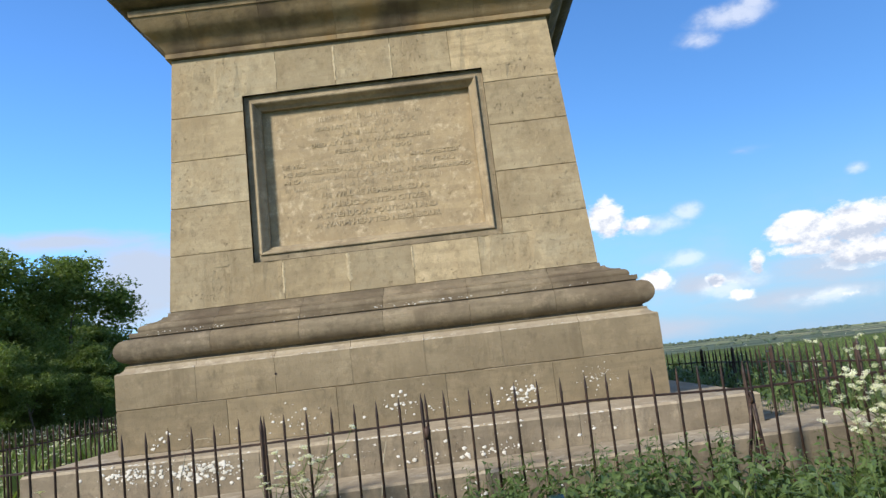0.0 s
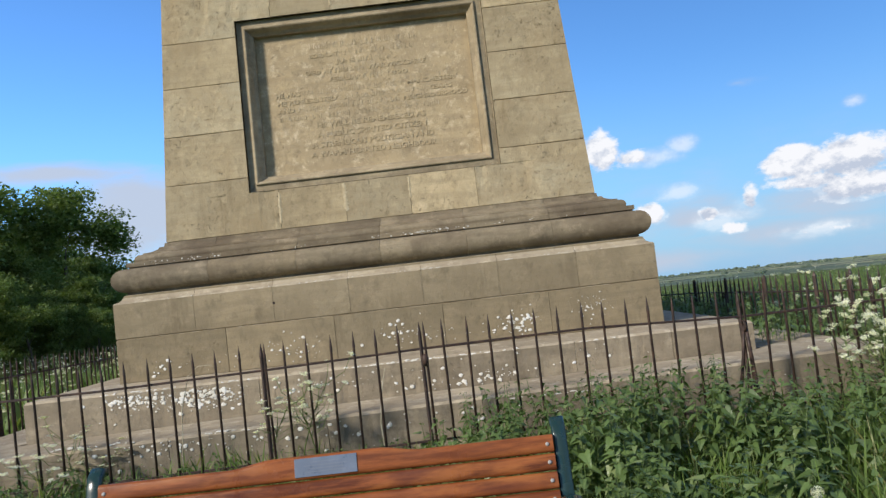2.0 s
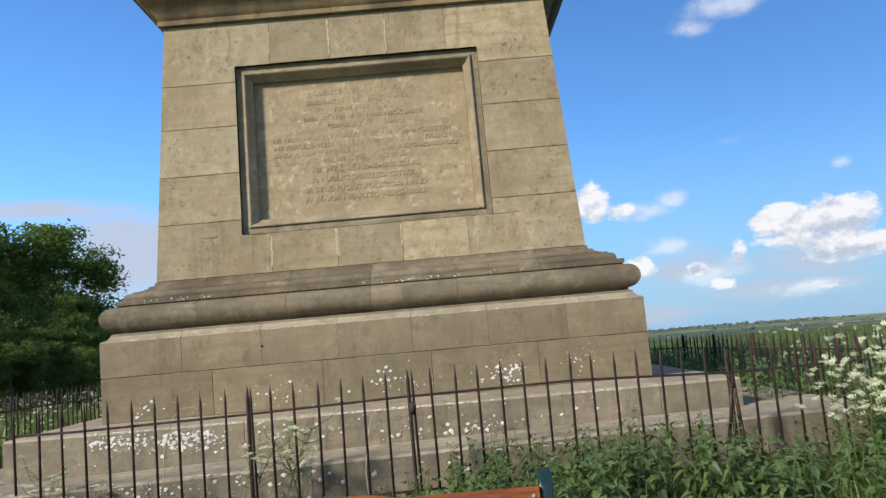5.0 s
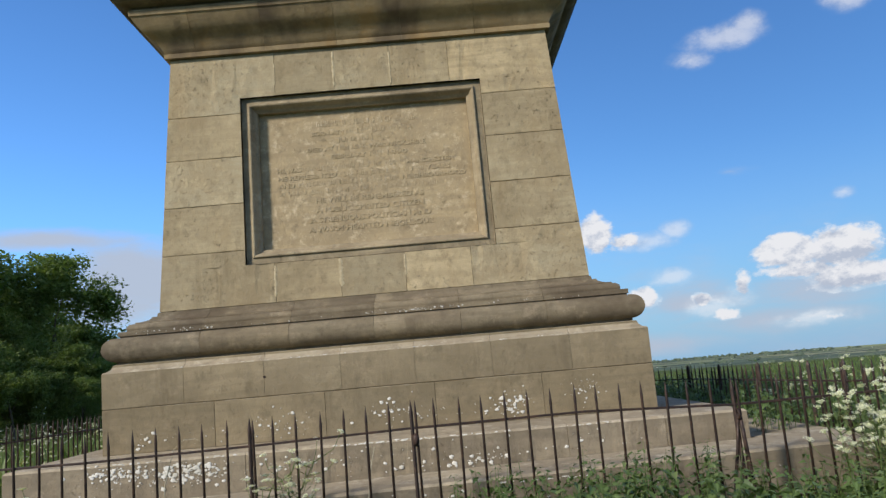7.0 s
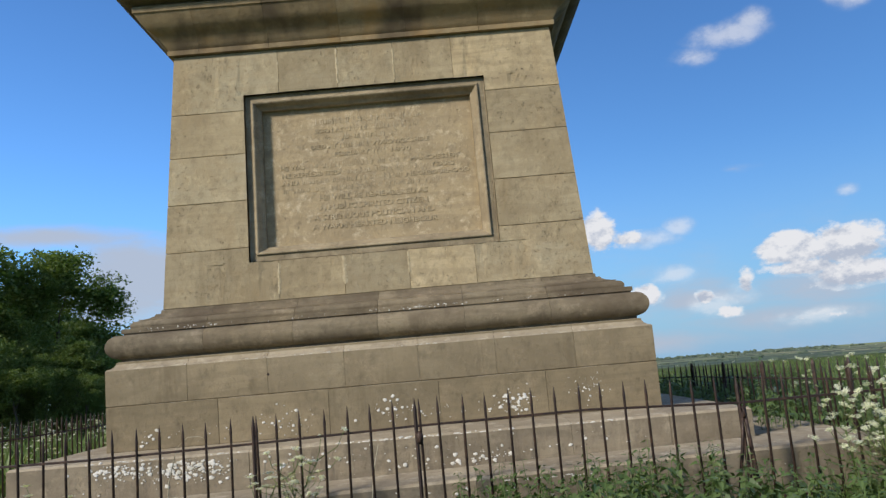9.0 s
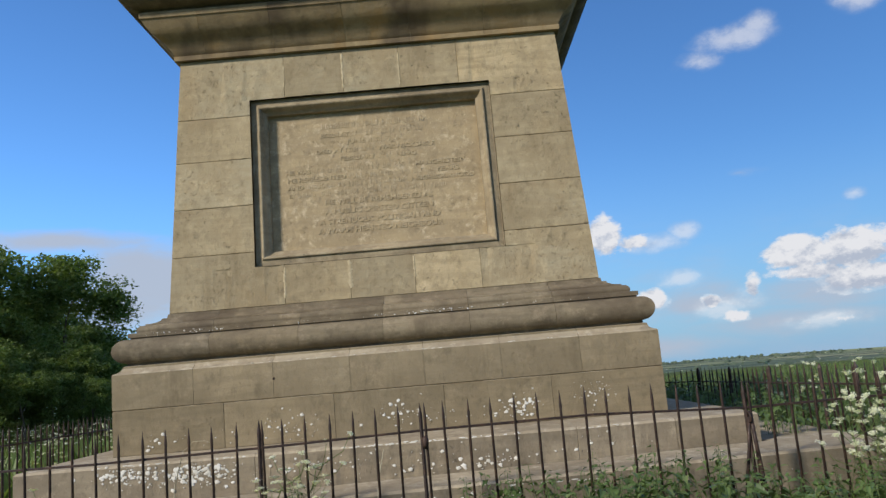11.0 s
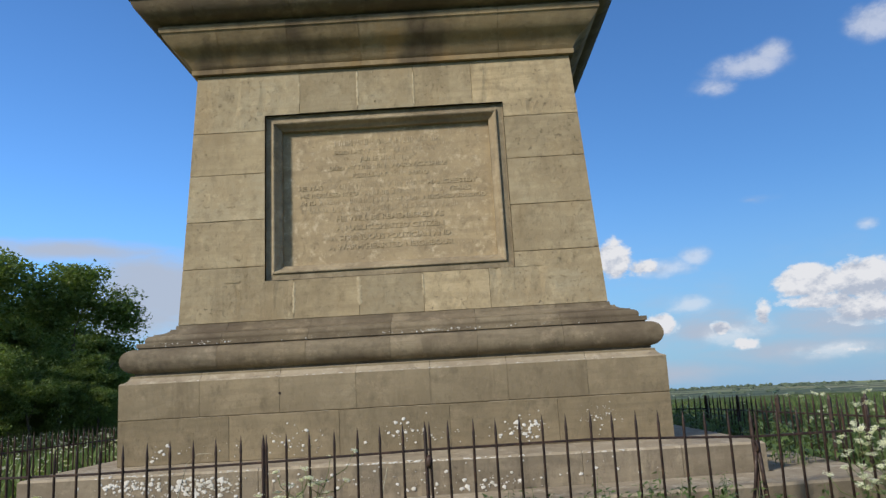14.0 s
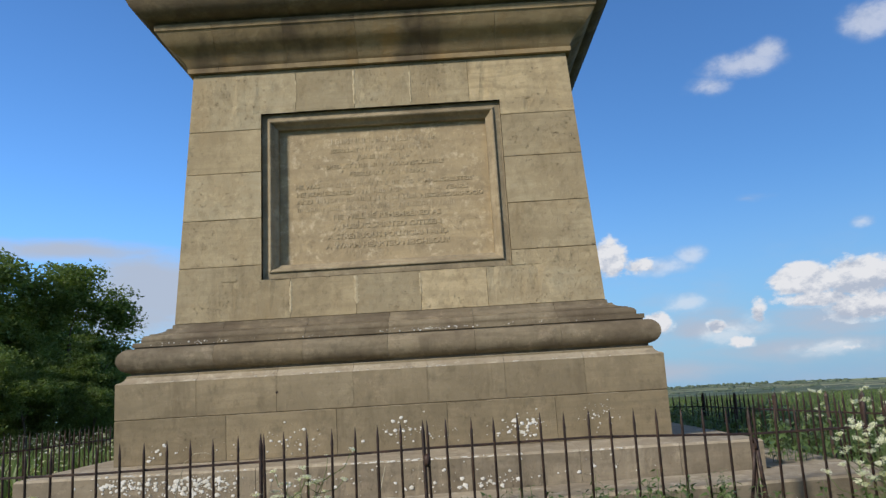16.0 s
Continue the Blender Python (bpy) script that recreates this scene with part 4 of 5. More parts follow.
def build_fixing_hole():
    """A small drilled hole with a rusty rim in the plinth, its shaded depth put in as a flat dark disc."""
    ring = [(0.013 * math.cos(2 * math.pi * k / 12), 0.013 * math.sin(2 * math.pi * k / 12)) for k in range(12)]
    v = [(x, 0.0, z) for x, z in ring] + [(x * 0.75, -0.003, z * 0.75) for x, z in ring] + [(x * 0.5, 0.0, z * 0.5) for x, z in ring]
    f = [(r * 12 + k, r * 12 + (k + 1) % 12, r * 12 + 12 + (k + 1) % 12, r * 12 + 12 + k) for r in (0, 1) for k in range(12)] + [tuple(24 + k for k in range(12))]
    part("fixing_hole", mesh_of("fixing_hole", v, f, M_IRON), pedestal, "small rusty fixing hole", pose(-1.045, -2.5585, 1.275))


build_fixing_hole()

# ---- plants ----
M_NETTLE = leaf_material("nettle_leaf", (0.072, 0.118, 0.036), (0.128, 0.196, 0.064), (0.21, 0.265, 0.11), 0.22, 0.42)
M_GRASS = leaf_material("grass_blade", (0.10, 0.17, 0.036), (0.17, 0.25, 0.062), (0.32, 0.29, 0.13), 0.35)
M_MEADOW = leaf_material("meadow_grass", (0.100, 0.165, 0.045), (0.165, 0.225, 0.070), (0.26, 0.25, 0.12), 0.3)
M_STALK = leaf_material("green_stalk", (0.09, 0.15, 0.04), (0.14, 0.19, 0.06), (0.20, 0.18, 0.08))
M_PETAL = leaf_material("cream_petal", (0.74, 0.74, 0.60), (0.80, 0.80, 0.72), (0.66, 0.68, 0.44), 0.3)
M_TREE = leaf_material("ash_leaf", (0.098, 0.152, 0.044), (0.172, 0.232, 0.070), (0.26, 0.31, 0.11), 0.38)


def bark_material():
    s = Nodes("bark", 0.95, spec=0.1)
    at = s.where(5.0, (6, 6, 1.2))
    return s.done(s.mix(s.ramp(s.noise(3.0, 6, 0.7, at), 0.35, 0.7), (0.10, 0.085, 0.062), (0.22, 0.195, 0.15)), s.noise(6.0, 5, 0.7, at), 0.03)


M_BARK = bark_material()
RNG = np.random.RandomState(7)


def scatter(tv, tf, place, way, up, size):
    """Copies of a small template at many places; way is each copy's own y, up roughly its z."""
    way = way / np.linalg.norm(way, axis=1, keepdims=True)
    side = np.cross(way, up)
    side /= np.linalg.norm(side, axis=1, keepdims=True) + 1e-9
    top = np.cross(side, way)
    tv = np.asarray(tv, float)
    s = size[:, None, None]
    v = place[:, None, :] + s * (tv[None, :, 0:1] * side[:, None, :] + tv[None, :, 1:2] * way[:, None, :] + tv[None, :, 2:3] * top[:, None, :])
    n = len(tv)
    faces = [tuple(i + k * n for i in f) for k in range(len(place)) for f in tf]
    return v.reshape(-1, 3), faces


def merged(groups):
    verts, faces, o = [], [], 0
    for v, f in groups:
        verts.append(np.asarray(v))
        faces += [tuple(i + o for i in q) for q in f]
        o += len(v)
    return np.concatenate(verts).tolist(), faces


def toothed_leaf():
    """A heart-based, pointed and toothed leaf, folded along its midrib and hanging at the tip."""
    n = 7
    v, f = [], []
    for i in range(n + 1):
        t = i / n
        w = 0.40 * min(1.0, (t + 0.10) / 0.24) ** 0.6 * (1.0 - t) ** 0.85 * (1.0 if i % 2 else 0.84)
        if i == n:
            w = 0.008
        z = 0.05 * t - 0.34 * t * t
        v += [(-w, t - 0.06 * (i % 2) - (0.10 if i == 0 else 0.0), z + 0.22 * w), (0, t, z - 0.02), (w, t - 0.06 * (i % 2) - (0.10 if i == 0 else 0.0), z + 0.22 * w)]
    for i in range(n):
        a, b = 3 * i, 3 * i + 3
        f += [(a, a + 1, b + 1, b), (a + 1, a + 2, b + 2, b + 1)]
    return v, f


def blade():
    v, f = [], []
    for i, (t, w) in enumerate(((0, 0.5), (0.35, 0.48), (0.7, 0.34), (1.0, 0.03))):
        v += [(-w, t, 0.40 * t * t), (w, t, 0.40 * t * t)]
    for i in range(3):
        f.append((2 * i, 2 * i + 1, 2 * i + 3, 2 * i + 2))
    return v, f


LEAF, BLADE = toothed_leaf(), blade()


def unit(a):
    return a / np.linalg.norm(a, axis=1, keepdims=True)


def blades(points, height, width, lean=0.35):
    n = len(points)
    way = np.stack([RNG.normal(0, lean, n), RNG.normal(0, lean, n), np.ones(n)], 1)
    up = np.stack([RNG.normal(0, 1, n), RNG.normal(0, 1, n), np.zeros(n)], 1)
    v = [((x * width / 0.5 / 0.3), y, z) for x, y, z in BLADE[0]]
    return scatter(v, BLADE[1], points, way, up, height)


def grounded(x, y):
    return np.stack([x, y, [ground_z(a, b) for a, b in zip(x, y)]], 1)


def outside_monument(p, h=3.80):
    return p[(np.abs(p[:, 0]) > h) | (np.abs(p[:, 1]) > h)]


def nettle_stems(points, heights):
    """Upright stems with opposite pairs of toothed leaves, largest half-way up."""
    groups = []
    place, way, size = [], [], []
    for p, h in zip(points, heights):
        bend = RNG.normal(0, 0.10, 2)
        ring = [(p[0] + bend[0] * t * h, p[1] + bend[1] * t * h, p[2] + h * t) for t in (0, 0.5, 1)]
        groups.append(tube(ring, [0.0035, 0.003, 0.0015], 4))
        turn = RNG.uniform(0, math.pi)
        levels = max(4, int(h / 0.055))
        for i in range(levels):
            t = 0.12 + 0.88 * (i + RNG.uniform(-0.3, 0.3)) / (levels - 1)
            big = (0.030 + 0.078 * math.sin(math.pi * min(1, max(0.0, 1.12 - t)) ** 1.1)) * RNG.uniform(0.75, 1.25) * float(np.interp(p[1], [-7.0, -5.3, -4.3], [1.02, 0.84, 0.62]))
            turn += math.pi / 2 + RNG.normal(0, 0.3)
            q = (p[0] + bend[0] * t * h, p[1] + bend[1] * t * h, p[2] + h * t)
            for k in (0, math.pi):
                a = turn + k + RNG.normal(0, 0.2)
                droop = RNG.normal(-0.38 + 0.9 * max(0.0, t - 0.75) * 2, 0.36)
                place.append((q[0] + 0.02 * math.cos(a), q[1] + 0.02 * math.sin(a), q[2]))
                way.append((math.cos(a), math.sin(a), droop))
                size.append(big)
    place, way, size = np.array(place), np.array(way), np.array(size)
    up = np.tile([0.0, 0.0, 1.0], (len(place), 1)) + RNG.normal(0, 0.25, (len(place), 3))
    groups.append(scatter(*LEAF, place, way, up, size))
    return merged(groups)


def build_nettles():
    # thick bed between the bench and the railing, taller away from the bench
    n = 1900
    x = RNG.uniform(0.0, 5.6, n)
    y = RNG.uniform(-8.3, -4.05, n)
    keep = (y > -6.55) | (x > 1.30 + 0.25 * RNG.normal(0, 1, n))
    keep &= RNG.uniform(0, 1, n) < np.clip((x - 0.0) / 0.9, 0.08, 1)
    keep &= np.array([noise.noise(Vector((a * 1.9, b * 1.9, 2.0))) for a, b in zip(x, y)]) > -0.16
    x, y = x[keep], y[keep]
    h = np.interp(x, [0.0, 0.5, 1.3, 3.0, 5.6], [0.14, 0.30, 0.42, 0.44, 0.60]) * RNG.uniform(0.75, 1.12, len(x))
    h = h * np.interp(y, [-8.3, -6.6, -4.0], [0.95, 1.05, 0.98])
    # taller shoots against the railing
    h = h + 0.17 * np.interp(x, [0.1, 0.7, 2.0, 3.4], [0.0, 1.0, 1.0, 0.0]) * np.interp(y, [-6.0, -5.4], [0.0, 1.0])
    ob = new("nettle_bed", mesh_of("nettle_bed", *nettle_stems(grounded(x, y), h), M_NETTLE))
    tagged(ob, "dense bed of dark green stinging nettles by the railing", "nettles", kind="stuff")
    # low weeds along the foot of the front railing
    n = 330
    x, y = RNG.uniform(-4.2, 0.4, n), RNG.uniform(-4.75, -3.88, n)
    h = RNG.uniform(0.10, 0.30, n) * np.interp(x, [-4.2, -2.9, -2.6, -2.0, -1.8, 0.4], [1.2, 1.1, 1.1, 1.0, 0.85, 0.75])
    ob = new("low_weeds", mesh_of("low_weeds", *nettle_stems(grounded(x, y), h), M_NETTLE))
    tagged(ob, "low green weeds at the foot of the railing", "weeds", kind="stuff")
    # along the foot of the railing's far side
    n = 900
    x = RNG.uniform(3.90, 6.6, n)
    y = RNG.uniform(-4.6, 6.0, n)
    h = RNG.uniform(0.42, 0.80, n) * np.interp(x, [3.9, 4.6, 6.6], [0.80, 1.0, 1.0])
    p = grounded(x, y)
    # some root in the soil that lies on the lower step's eastern tread
    k = 170
    sx, sy = RNG.uniform(3.32, 3.88, k), RNG.uniform(-2.95, 2.6, k)
    p = np.concatenate([p, np.stack([sx, sy, 0.345 + 0.018 * sx], 1)])
    h = np.concatenate([h, RNG.uniform(0.16, 0.40, k)])
    ob = new("weeds", mesh_of("weeds", *nettle_stems(p, h), M_NETTLE))
    tagged(ob, "tall green weeds growing through the side railing", "weeds", kind="stuff")


def build_grass():
    # rough tufts before and inside the railing
    n = 16000
    p = outside_monument(grounded(RNG.uniform(-5.2, 5.5, n), RNG.uniform(-8.6, -3.86, n)))
    tuft = np.array([0.5 + noise.noise(Vector((a * 1.4, b * 1.4, 7.0))) for a, b, _ in p])
    h = np.clip(0.12 + 0.20 * tuft, 0.07, 0.34) * RNG.uniform(0.6, 1.3, len(p))
    n3 = 15000
    p3 = outside_monument(grounded(RNG.uniform(-12, 12, n3), RNG.uniform(-15, 8, n3)), 4.3)
    p3 = p3[(p3[:, 1] < -8.4) | (p3[:, 0] < -5.0) | (p3[:, 0] > 5.4)]
    h3 = RNG.uniform(0.08, 0.22, len(p3))
    n2 = 2600
    qy = RNG.uniform(-7.9, -5.2, n2)
    q = grounded(0.63 + 0.56 * (qy + 9.72) + RNG.normal(0.22, 0.22, n2), qy)
    hq = RNG.uniform(0.26, 0.50, n2)
    g = merged([blades(p, h, 0.007), blades(q, hq, 0.0045, 0.28), blades(p3, h3, 0.008, 0.45)])
    tagged(new("grass", mesh_of("grass", *g, M_GRASS)), "uncut green grass at the foot of the stone steps", "grass", kind="stuff")
    # tall meadow beyond the railing, on both sides
    n = 26000
    side = RNG.uniform(0, 1, n) < 0.55
    x = np.where(side, RNG.uniform(-20, -4.25, n), RNG.uniform(4.3, 26, n))
    y = np.where(side, RNG.uniform(-5, 15, n), RNG.uniform(-3, 34, n))
    p = grounded(x, y)
    far = np.hypot(p[:, 0], p[:, 1])
    h = RNG.uniform(0.32, 0.62, n) * np.interp(far, [4, 8, 14, 30], [1.0, 1.0, 0.65, 0.5]) * np.where(side, 1.0, 0.66)
    v, f = blades(p, h, 0.016, 0.22)
    tagged(new("meadow_grass", mesh_of("meadow_grass", v.tolist(), f, M_MEADOW)), "tall pale green meadow grass beyond the railing", "grass", kind="stuff")
    # white flower heads floating over the meadow on thin stalks
    n = 1000
    side = RNG.uniform(0, 1, n) < 0.94
    x = np.where(side, RNG.uniform(-16, -4.4, n), RNG.uniform(4.6, 22, n))
    y = np.where(side, RNG.uniform(-3, 14, n), RNG.uniform(0, 30, n))
    p = grounded(x, y)
    groups = []
    for a in p:
        h = RNG.uniform(0.55, 0.82)
        groups.append(tube([a, (a[0], a[1], a[2] + h)], [0.004, 0.003], 3))
    stalks = merged(groups)
    tagged(new("meadow_stalks", mesh_of("meadow_stalks", *stalks, M_STALK)), "thin green stalks of meadow flowers", "stalks", kind="stuff")
    v0, f0 = petal_dome()
    tops = np.array([[a[0], a[1], 0] for a in p])
    tops[:, 2] = [max(q[2] for q in g[0]) for g in groups]
    reps = np.repeat(tops, 4, axis=0) + RNG.normal(0, 0.035, (4 * n, 3)) * np.array([1, 1, 0.5])
    up = np.tile([0.0, 0.0, 1.0], (4 * n, 1))
    way = RNG.normal(0, 1, (4 * n, 3)) * np.array([1, 1, 0.15])
    v, f = scatter(v0, f0, reps, way, up, RNG.uniform(0.010, 0.023, 4 * n))
    tagged(new("meadow_flowers", mesh_of("meadow_flowers", v.tolist(), f, M_PETAL)), "scattered white flower heads above meadow grass", "flowers", kind="stuff")


def petal_dome():
    """A tiny ragged dome of petals."""
    v = [(0, 0, 0.45)]
    for i in range(7):
        a = 2 * math.pi * i / 7
        r = 1.0 if i % 2 else 0.72
        v.append((r * math.cos(a), r * math.sin(a), 0.05 * (i % 3)))
    return v, [(0, 1 + i, 1 + (i + 1) % 7) for i in range(7)]


def feather_leaf():
    """A small ferny leaf: leaflets along a midrib."""
    v, f = [], []
    for i in range(7):
        t = 0.1 + 0.14 * i
        w = 0.42 * (1.0 - t) + 0.06
        for s in (-1, 1):
            o = len(v)
            v += [(0, t, 0.02), (s * w * 0.55, t + 0.02, 0.06), (s * w, t + 0.13, 0.0), (s * w * 0.45, t + 0.12, 0.05)]
            f.append((o, o + 1, o + 2, o + 3) if s > 0 else (o + 3, o + 2, o + 1, o))
    return v, f


def cow_parsley(seed, height, leaves=9):
    """Cow parsley: a branching stem, flat white flower heads and ferny leaves."""
    rnd = random.Random(seed)
    plant = thing("cow_parsley", "tall cow parsley with flat heads of creamy white flowers", "wild flower", group="cow parsley by the railing")
    stems, heads = [], []
    lean = (rnd.gauss(0, 0.10), rnd.gauss(0, 0.10))
    at = lambda t: Vector((lean[0] * t * t, lean[1] * t * t, height * t))
    stems.append(tube([at(t) for t in (0, 0.3, 0.6, 0.85)], [0.006, 0.005, 0.004, 0.003], 5))
    for k in range(rnd.randint(14, 19)):
        t = rnd.uniform(0.42, 0.85)
        a = rnd.uniform(0, 2 * math.pi)
        reach = rnd.uniform(0.06, 0.22)
        base = at(t)
        tip = base + Vector((reach * math.cos(a), reach * math.sin(a), rnd.uniform(0.10, 0.26) * height))
        mid = (base + tip) / 2 + Vector((reach * 0.25 * math.cos(a), reach * 0.25 * math.sin(a), -0.01))
        stems.append(tube([base, mid, tip], [0.003, 0.0025, 0.002], 4))
        heads.append((tip, rnd.uniform(0.017, 0.034)))
    part("stem", mesh_of("stem", *joined(stems), M_STALK, True), plant)
    v0, f0 = petal_dome()
    for tip, r in heads:
        groups, pl = [], []
        for j in range(13):
            a, q = 2.399 * j, r * math.sqrt((j + 0.3) / 13)
            p = Vector((q * math.cos(a), q * math.sin(a), 0.022 - 0.15 * q + rnd.uniform(-0.004, 0.004)))
            groups.append(tube([(0, 0, 0), tuple(p)], [0.001, 0.0008], 3))
            for _ in range(5):
                pl.append((p.x + rnd.gauss(0, 0.006), p.y + rnd.gauss(0, 0.006), p.z + rnd.gauss(0, 0.005)))
        pl = np.array(pl)
        way = np.array([[rnd.gauss(0, 1), rnd.gauss(0, 1), rnd.gauss(0, 0.25)] for _ in pl])
        groups.append(scatter(v0, f0, pl, way, np.tile([0, 0, 1.0], (len(pl), 1)), np.array([rnd.uniform(0.0036, 0.0070) for _ in pl])))
        me = mesh_of("flower_head", *merged(groups), M_PETAL)
        part("flower_head", me, plant, "creamy white flower head", Matrix.Translation(tip) @ pose(0, 0, 0, rnd.gauss(0, 16), rnd.gauss(0, 16), 0))
    lv, lf = feather_leaf()
    pl, way = [], []
    for k in range(leaves):
        t, a = rnd.uniform(0.08, 0.62), rnd.uniform(0, 2 * math.pi)
        p = at(t)
        d = rnd.uniform(0.02, 0.12)
        pl.append((p.x + d * math.cos(a), p.y + d * math.sin(a), p.z + d * 0.3))
        way.append((math.cos(a), math.sin(a), rnd.uniform(-0.2, 0.6)))
    v, f = scatter(lv, lf, np.array(pl), np.array(way), np.tile([0, 0, 1.0], (len(pl), 1)), np.array([rnd.uniform(0.07, 0.13) for _ in pl]))
    part("foliage", mesh_of("foliage", v.tolist(), f, M_NETTLE), plant)
    return plant


def build_parsley():
    rnd = random.Random(21)
    # x, y, height
    by_post = [(3.32, -4.45, 0.96), (3.50, -4.60, 1.0), (3.62, -3.95, 1.02), (3.75, -4.45, 1.05), (3.55, -4.85, 0.98), (3.95, -4.55, 1.1), (3.42, -5.10, 0.80),
               (4.05, -4.8, 1.1), (3.75, -5.3, 0.85), (4.35, -4.6, 1.15), (4.5, -3.9, 1.18), (4.55, -4.95, 1.1), (3.62, -4.3, 0.72), (4.9, -5.2, 1.0), (4.1, -4.35, 0.9),
               (3.85, -4.7, 0.75), (3.38, -4.62, 0.95), (3.62, -4.50, 0.95), (3.52, -4.42, 0.88), (3.7, -4.75, 0.9)]
    along = [(4.45, -3.1, 1.12), (4.6, -2.2, 1.05), (4.9, -3.2, 1.15), (-0.62, -4.05, 0.86), (-0.48, -4.02, 0.72), (-0.85, -4.06, 0.66), (-2.30, -4.02, 0.60), (-2.48, -4.06, 0.46),
             (-2.20, -4.0, 0.40), (-4.5, -1.2, 0.9), (-4.6, 0.4, 0.85), (-4.4, 1.6, 0.9), (4.5, -0.9, 1.0), (4.7, 0.6, 0.95)]
    spots = by_post + along
    kinds = [cow_parsley(k, 1.0) for k in (31, 32, 33, 34, 35)]
    lean = None
    for i, (x, y, h) in enumerate(spots):
        src = kinds[i % len(kinds)]
        if -3 < x < 0:
            # thin-leaved plants before the steps
            src, first = (lean, False) if lean else (cow_parsley(36, 1.0, 2), True)
            lean = src
        else:
            first = i < len(kinds)
        m = pose(x, y, ground_z(x, y) - 0.02, rnd.gauss(0, 4), rnd.gauss(0, 4), rnd.uniform(0, 360))
        ob = src if first else copy_thing(src, m)
        ob.matrix_basis = m @ Matrix.Diagonal((1.0 / h ** 0.2, 1.0 / h ** 0.2, h, 1.0))


# ---- the wood ----


def tree_kind(seed, height, spread):
    """An ash-like tree: forked trunk, limbs and many small leaf clumps with gaps between."""
    rnd = random.Random(seed)
    rng = np.random.RandomState(seed)
    tree = thing("tree", "broadleaf tree with a dense ragged green crown", "tree", group="trees of the wood")
    wood, tips = [], []

    def outside(p):
        return (math.hypot(p.x, p.y) / (0.29 * height)) ** 2 + ((p.z - 0.60 * height) / (0.36 * height)) ** 2 > 1.0 and p.z > 0.35 * height

    def limb(p, d, length, r, depth):
        pts, rad = [p], [r]
        for i in range(4):
            d = (d + Vector((rnd.gauss(0, 0.045 if depth == 3 else 0.13), rnd.gauss(0, 0.045 if depth == 3 else 0.13), rnd.gauss(0.05, 0.08)))).normalized()
            p = p + d * length / 4
            if outside(p):
                break
            pts.append(p)
            rad.append(r * (1 - 0.16 * (i + 1)))
            if depth and i >= 1:
                a = rnd.uniform(0, 2 * math.pi)
                side = Vector((math.cos(a), math.sin(a), rnd.uniform(0.15, 0.8))).normalized()
                limb(p, (d * 0.5 + side * spread).normalized(), length * rnd.uniform(0.45, 0.72), rad[-1] * 0.55, depth - 1)
        if len(pts) > 1:
            wood.append(tube(pts, rad, 6 if depth else 4))
        if depth <= 1:
            tips.extend(pts[2:])

    limb(Vector((0, 0, -0.2)), Vector((0, 0, 1)), height * 0.60, height * 0.020, 3)
    part("trunk", mesh_of("trunk", *joined(wood), M_BARK, True), tree)
    low = [Vector((rnd.gauss(0, 1.5), rnd.gauss(0, 1.5), rnd.uniform(0.2, height * 0.42))) for _ in range(24)]
    # boughs that round the crown off, thinned by noise so that sky shows between them
    shell = []
    while len(shell) < 190:
        d = Vector((rnd.gauss(0, 1), rnd.gauss(0, 1), rnd.gauss(0.25, 0.9))).normalized() * rnd.uniform(0.72, 1.04)
        p = Vector((d.x * height * 0.27, d.y * height * 0.27, height * (0.60 + 0.36 * d.z)))
        if noise.noise(p * 0.55 + Vector((seed, 0, 0))) > -0.04:
            shell.append(p)
    hubs = np.array([tuple(t) for t in rnd.sample(tips, min(len(tips), 170)) + low + shell])
    n = 80
    place = np.repeat(hubs, n, axis=0)
    size = np.repeat(rng.uniform(0.28, 0.72, len(hubs)), n)
    ball = unit(rng.normal(0, 1, place.shape)) * (rng.uniform(0.05, 1, len(place)) ** 0.45)[:, None]
    place = place + ball * size[:, None] * np.array([1.0, 1.0, 0.55])
    way = rng.normal(0, 1, place.shape) * np.array([1, 1, 0.7])
    up = rng.normal(0, 0.6, place.shape) + np.array([0, 0, 1.0])
    leaf = [(-0.0, 0, 0), (0.26, 0.45, -0.05), (0, 1.0, 0.05), (-0.26, 0.45, -0.05)]
    v, f = scatter(leaf, [(0, 1, 2), (0, 2, 3)], place, way, up, rng.uniform(0.09, 0.19, len(place)))
    part("crown", mesh_of("crown", v.tolist(), f, M_TREE), tree)
    return tree


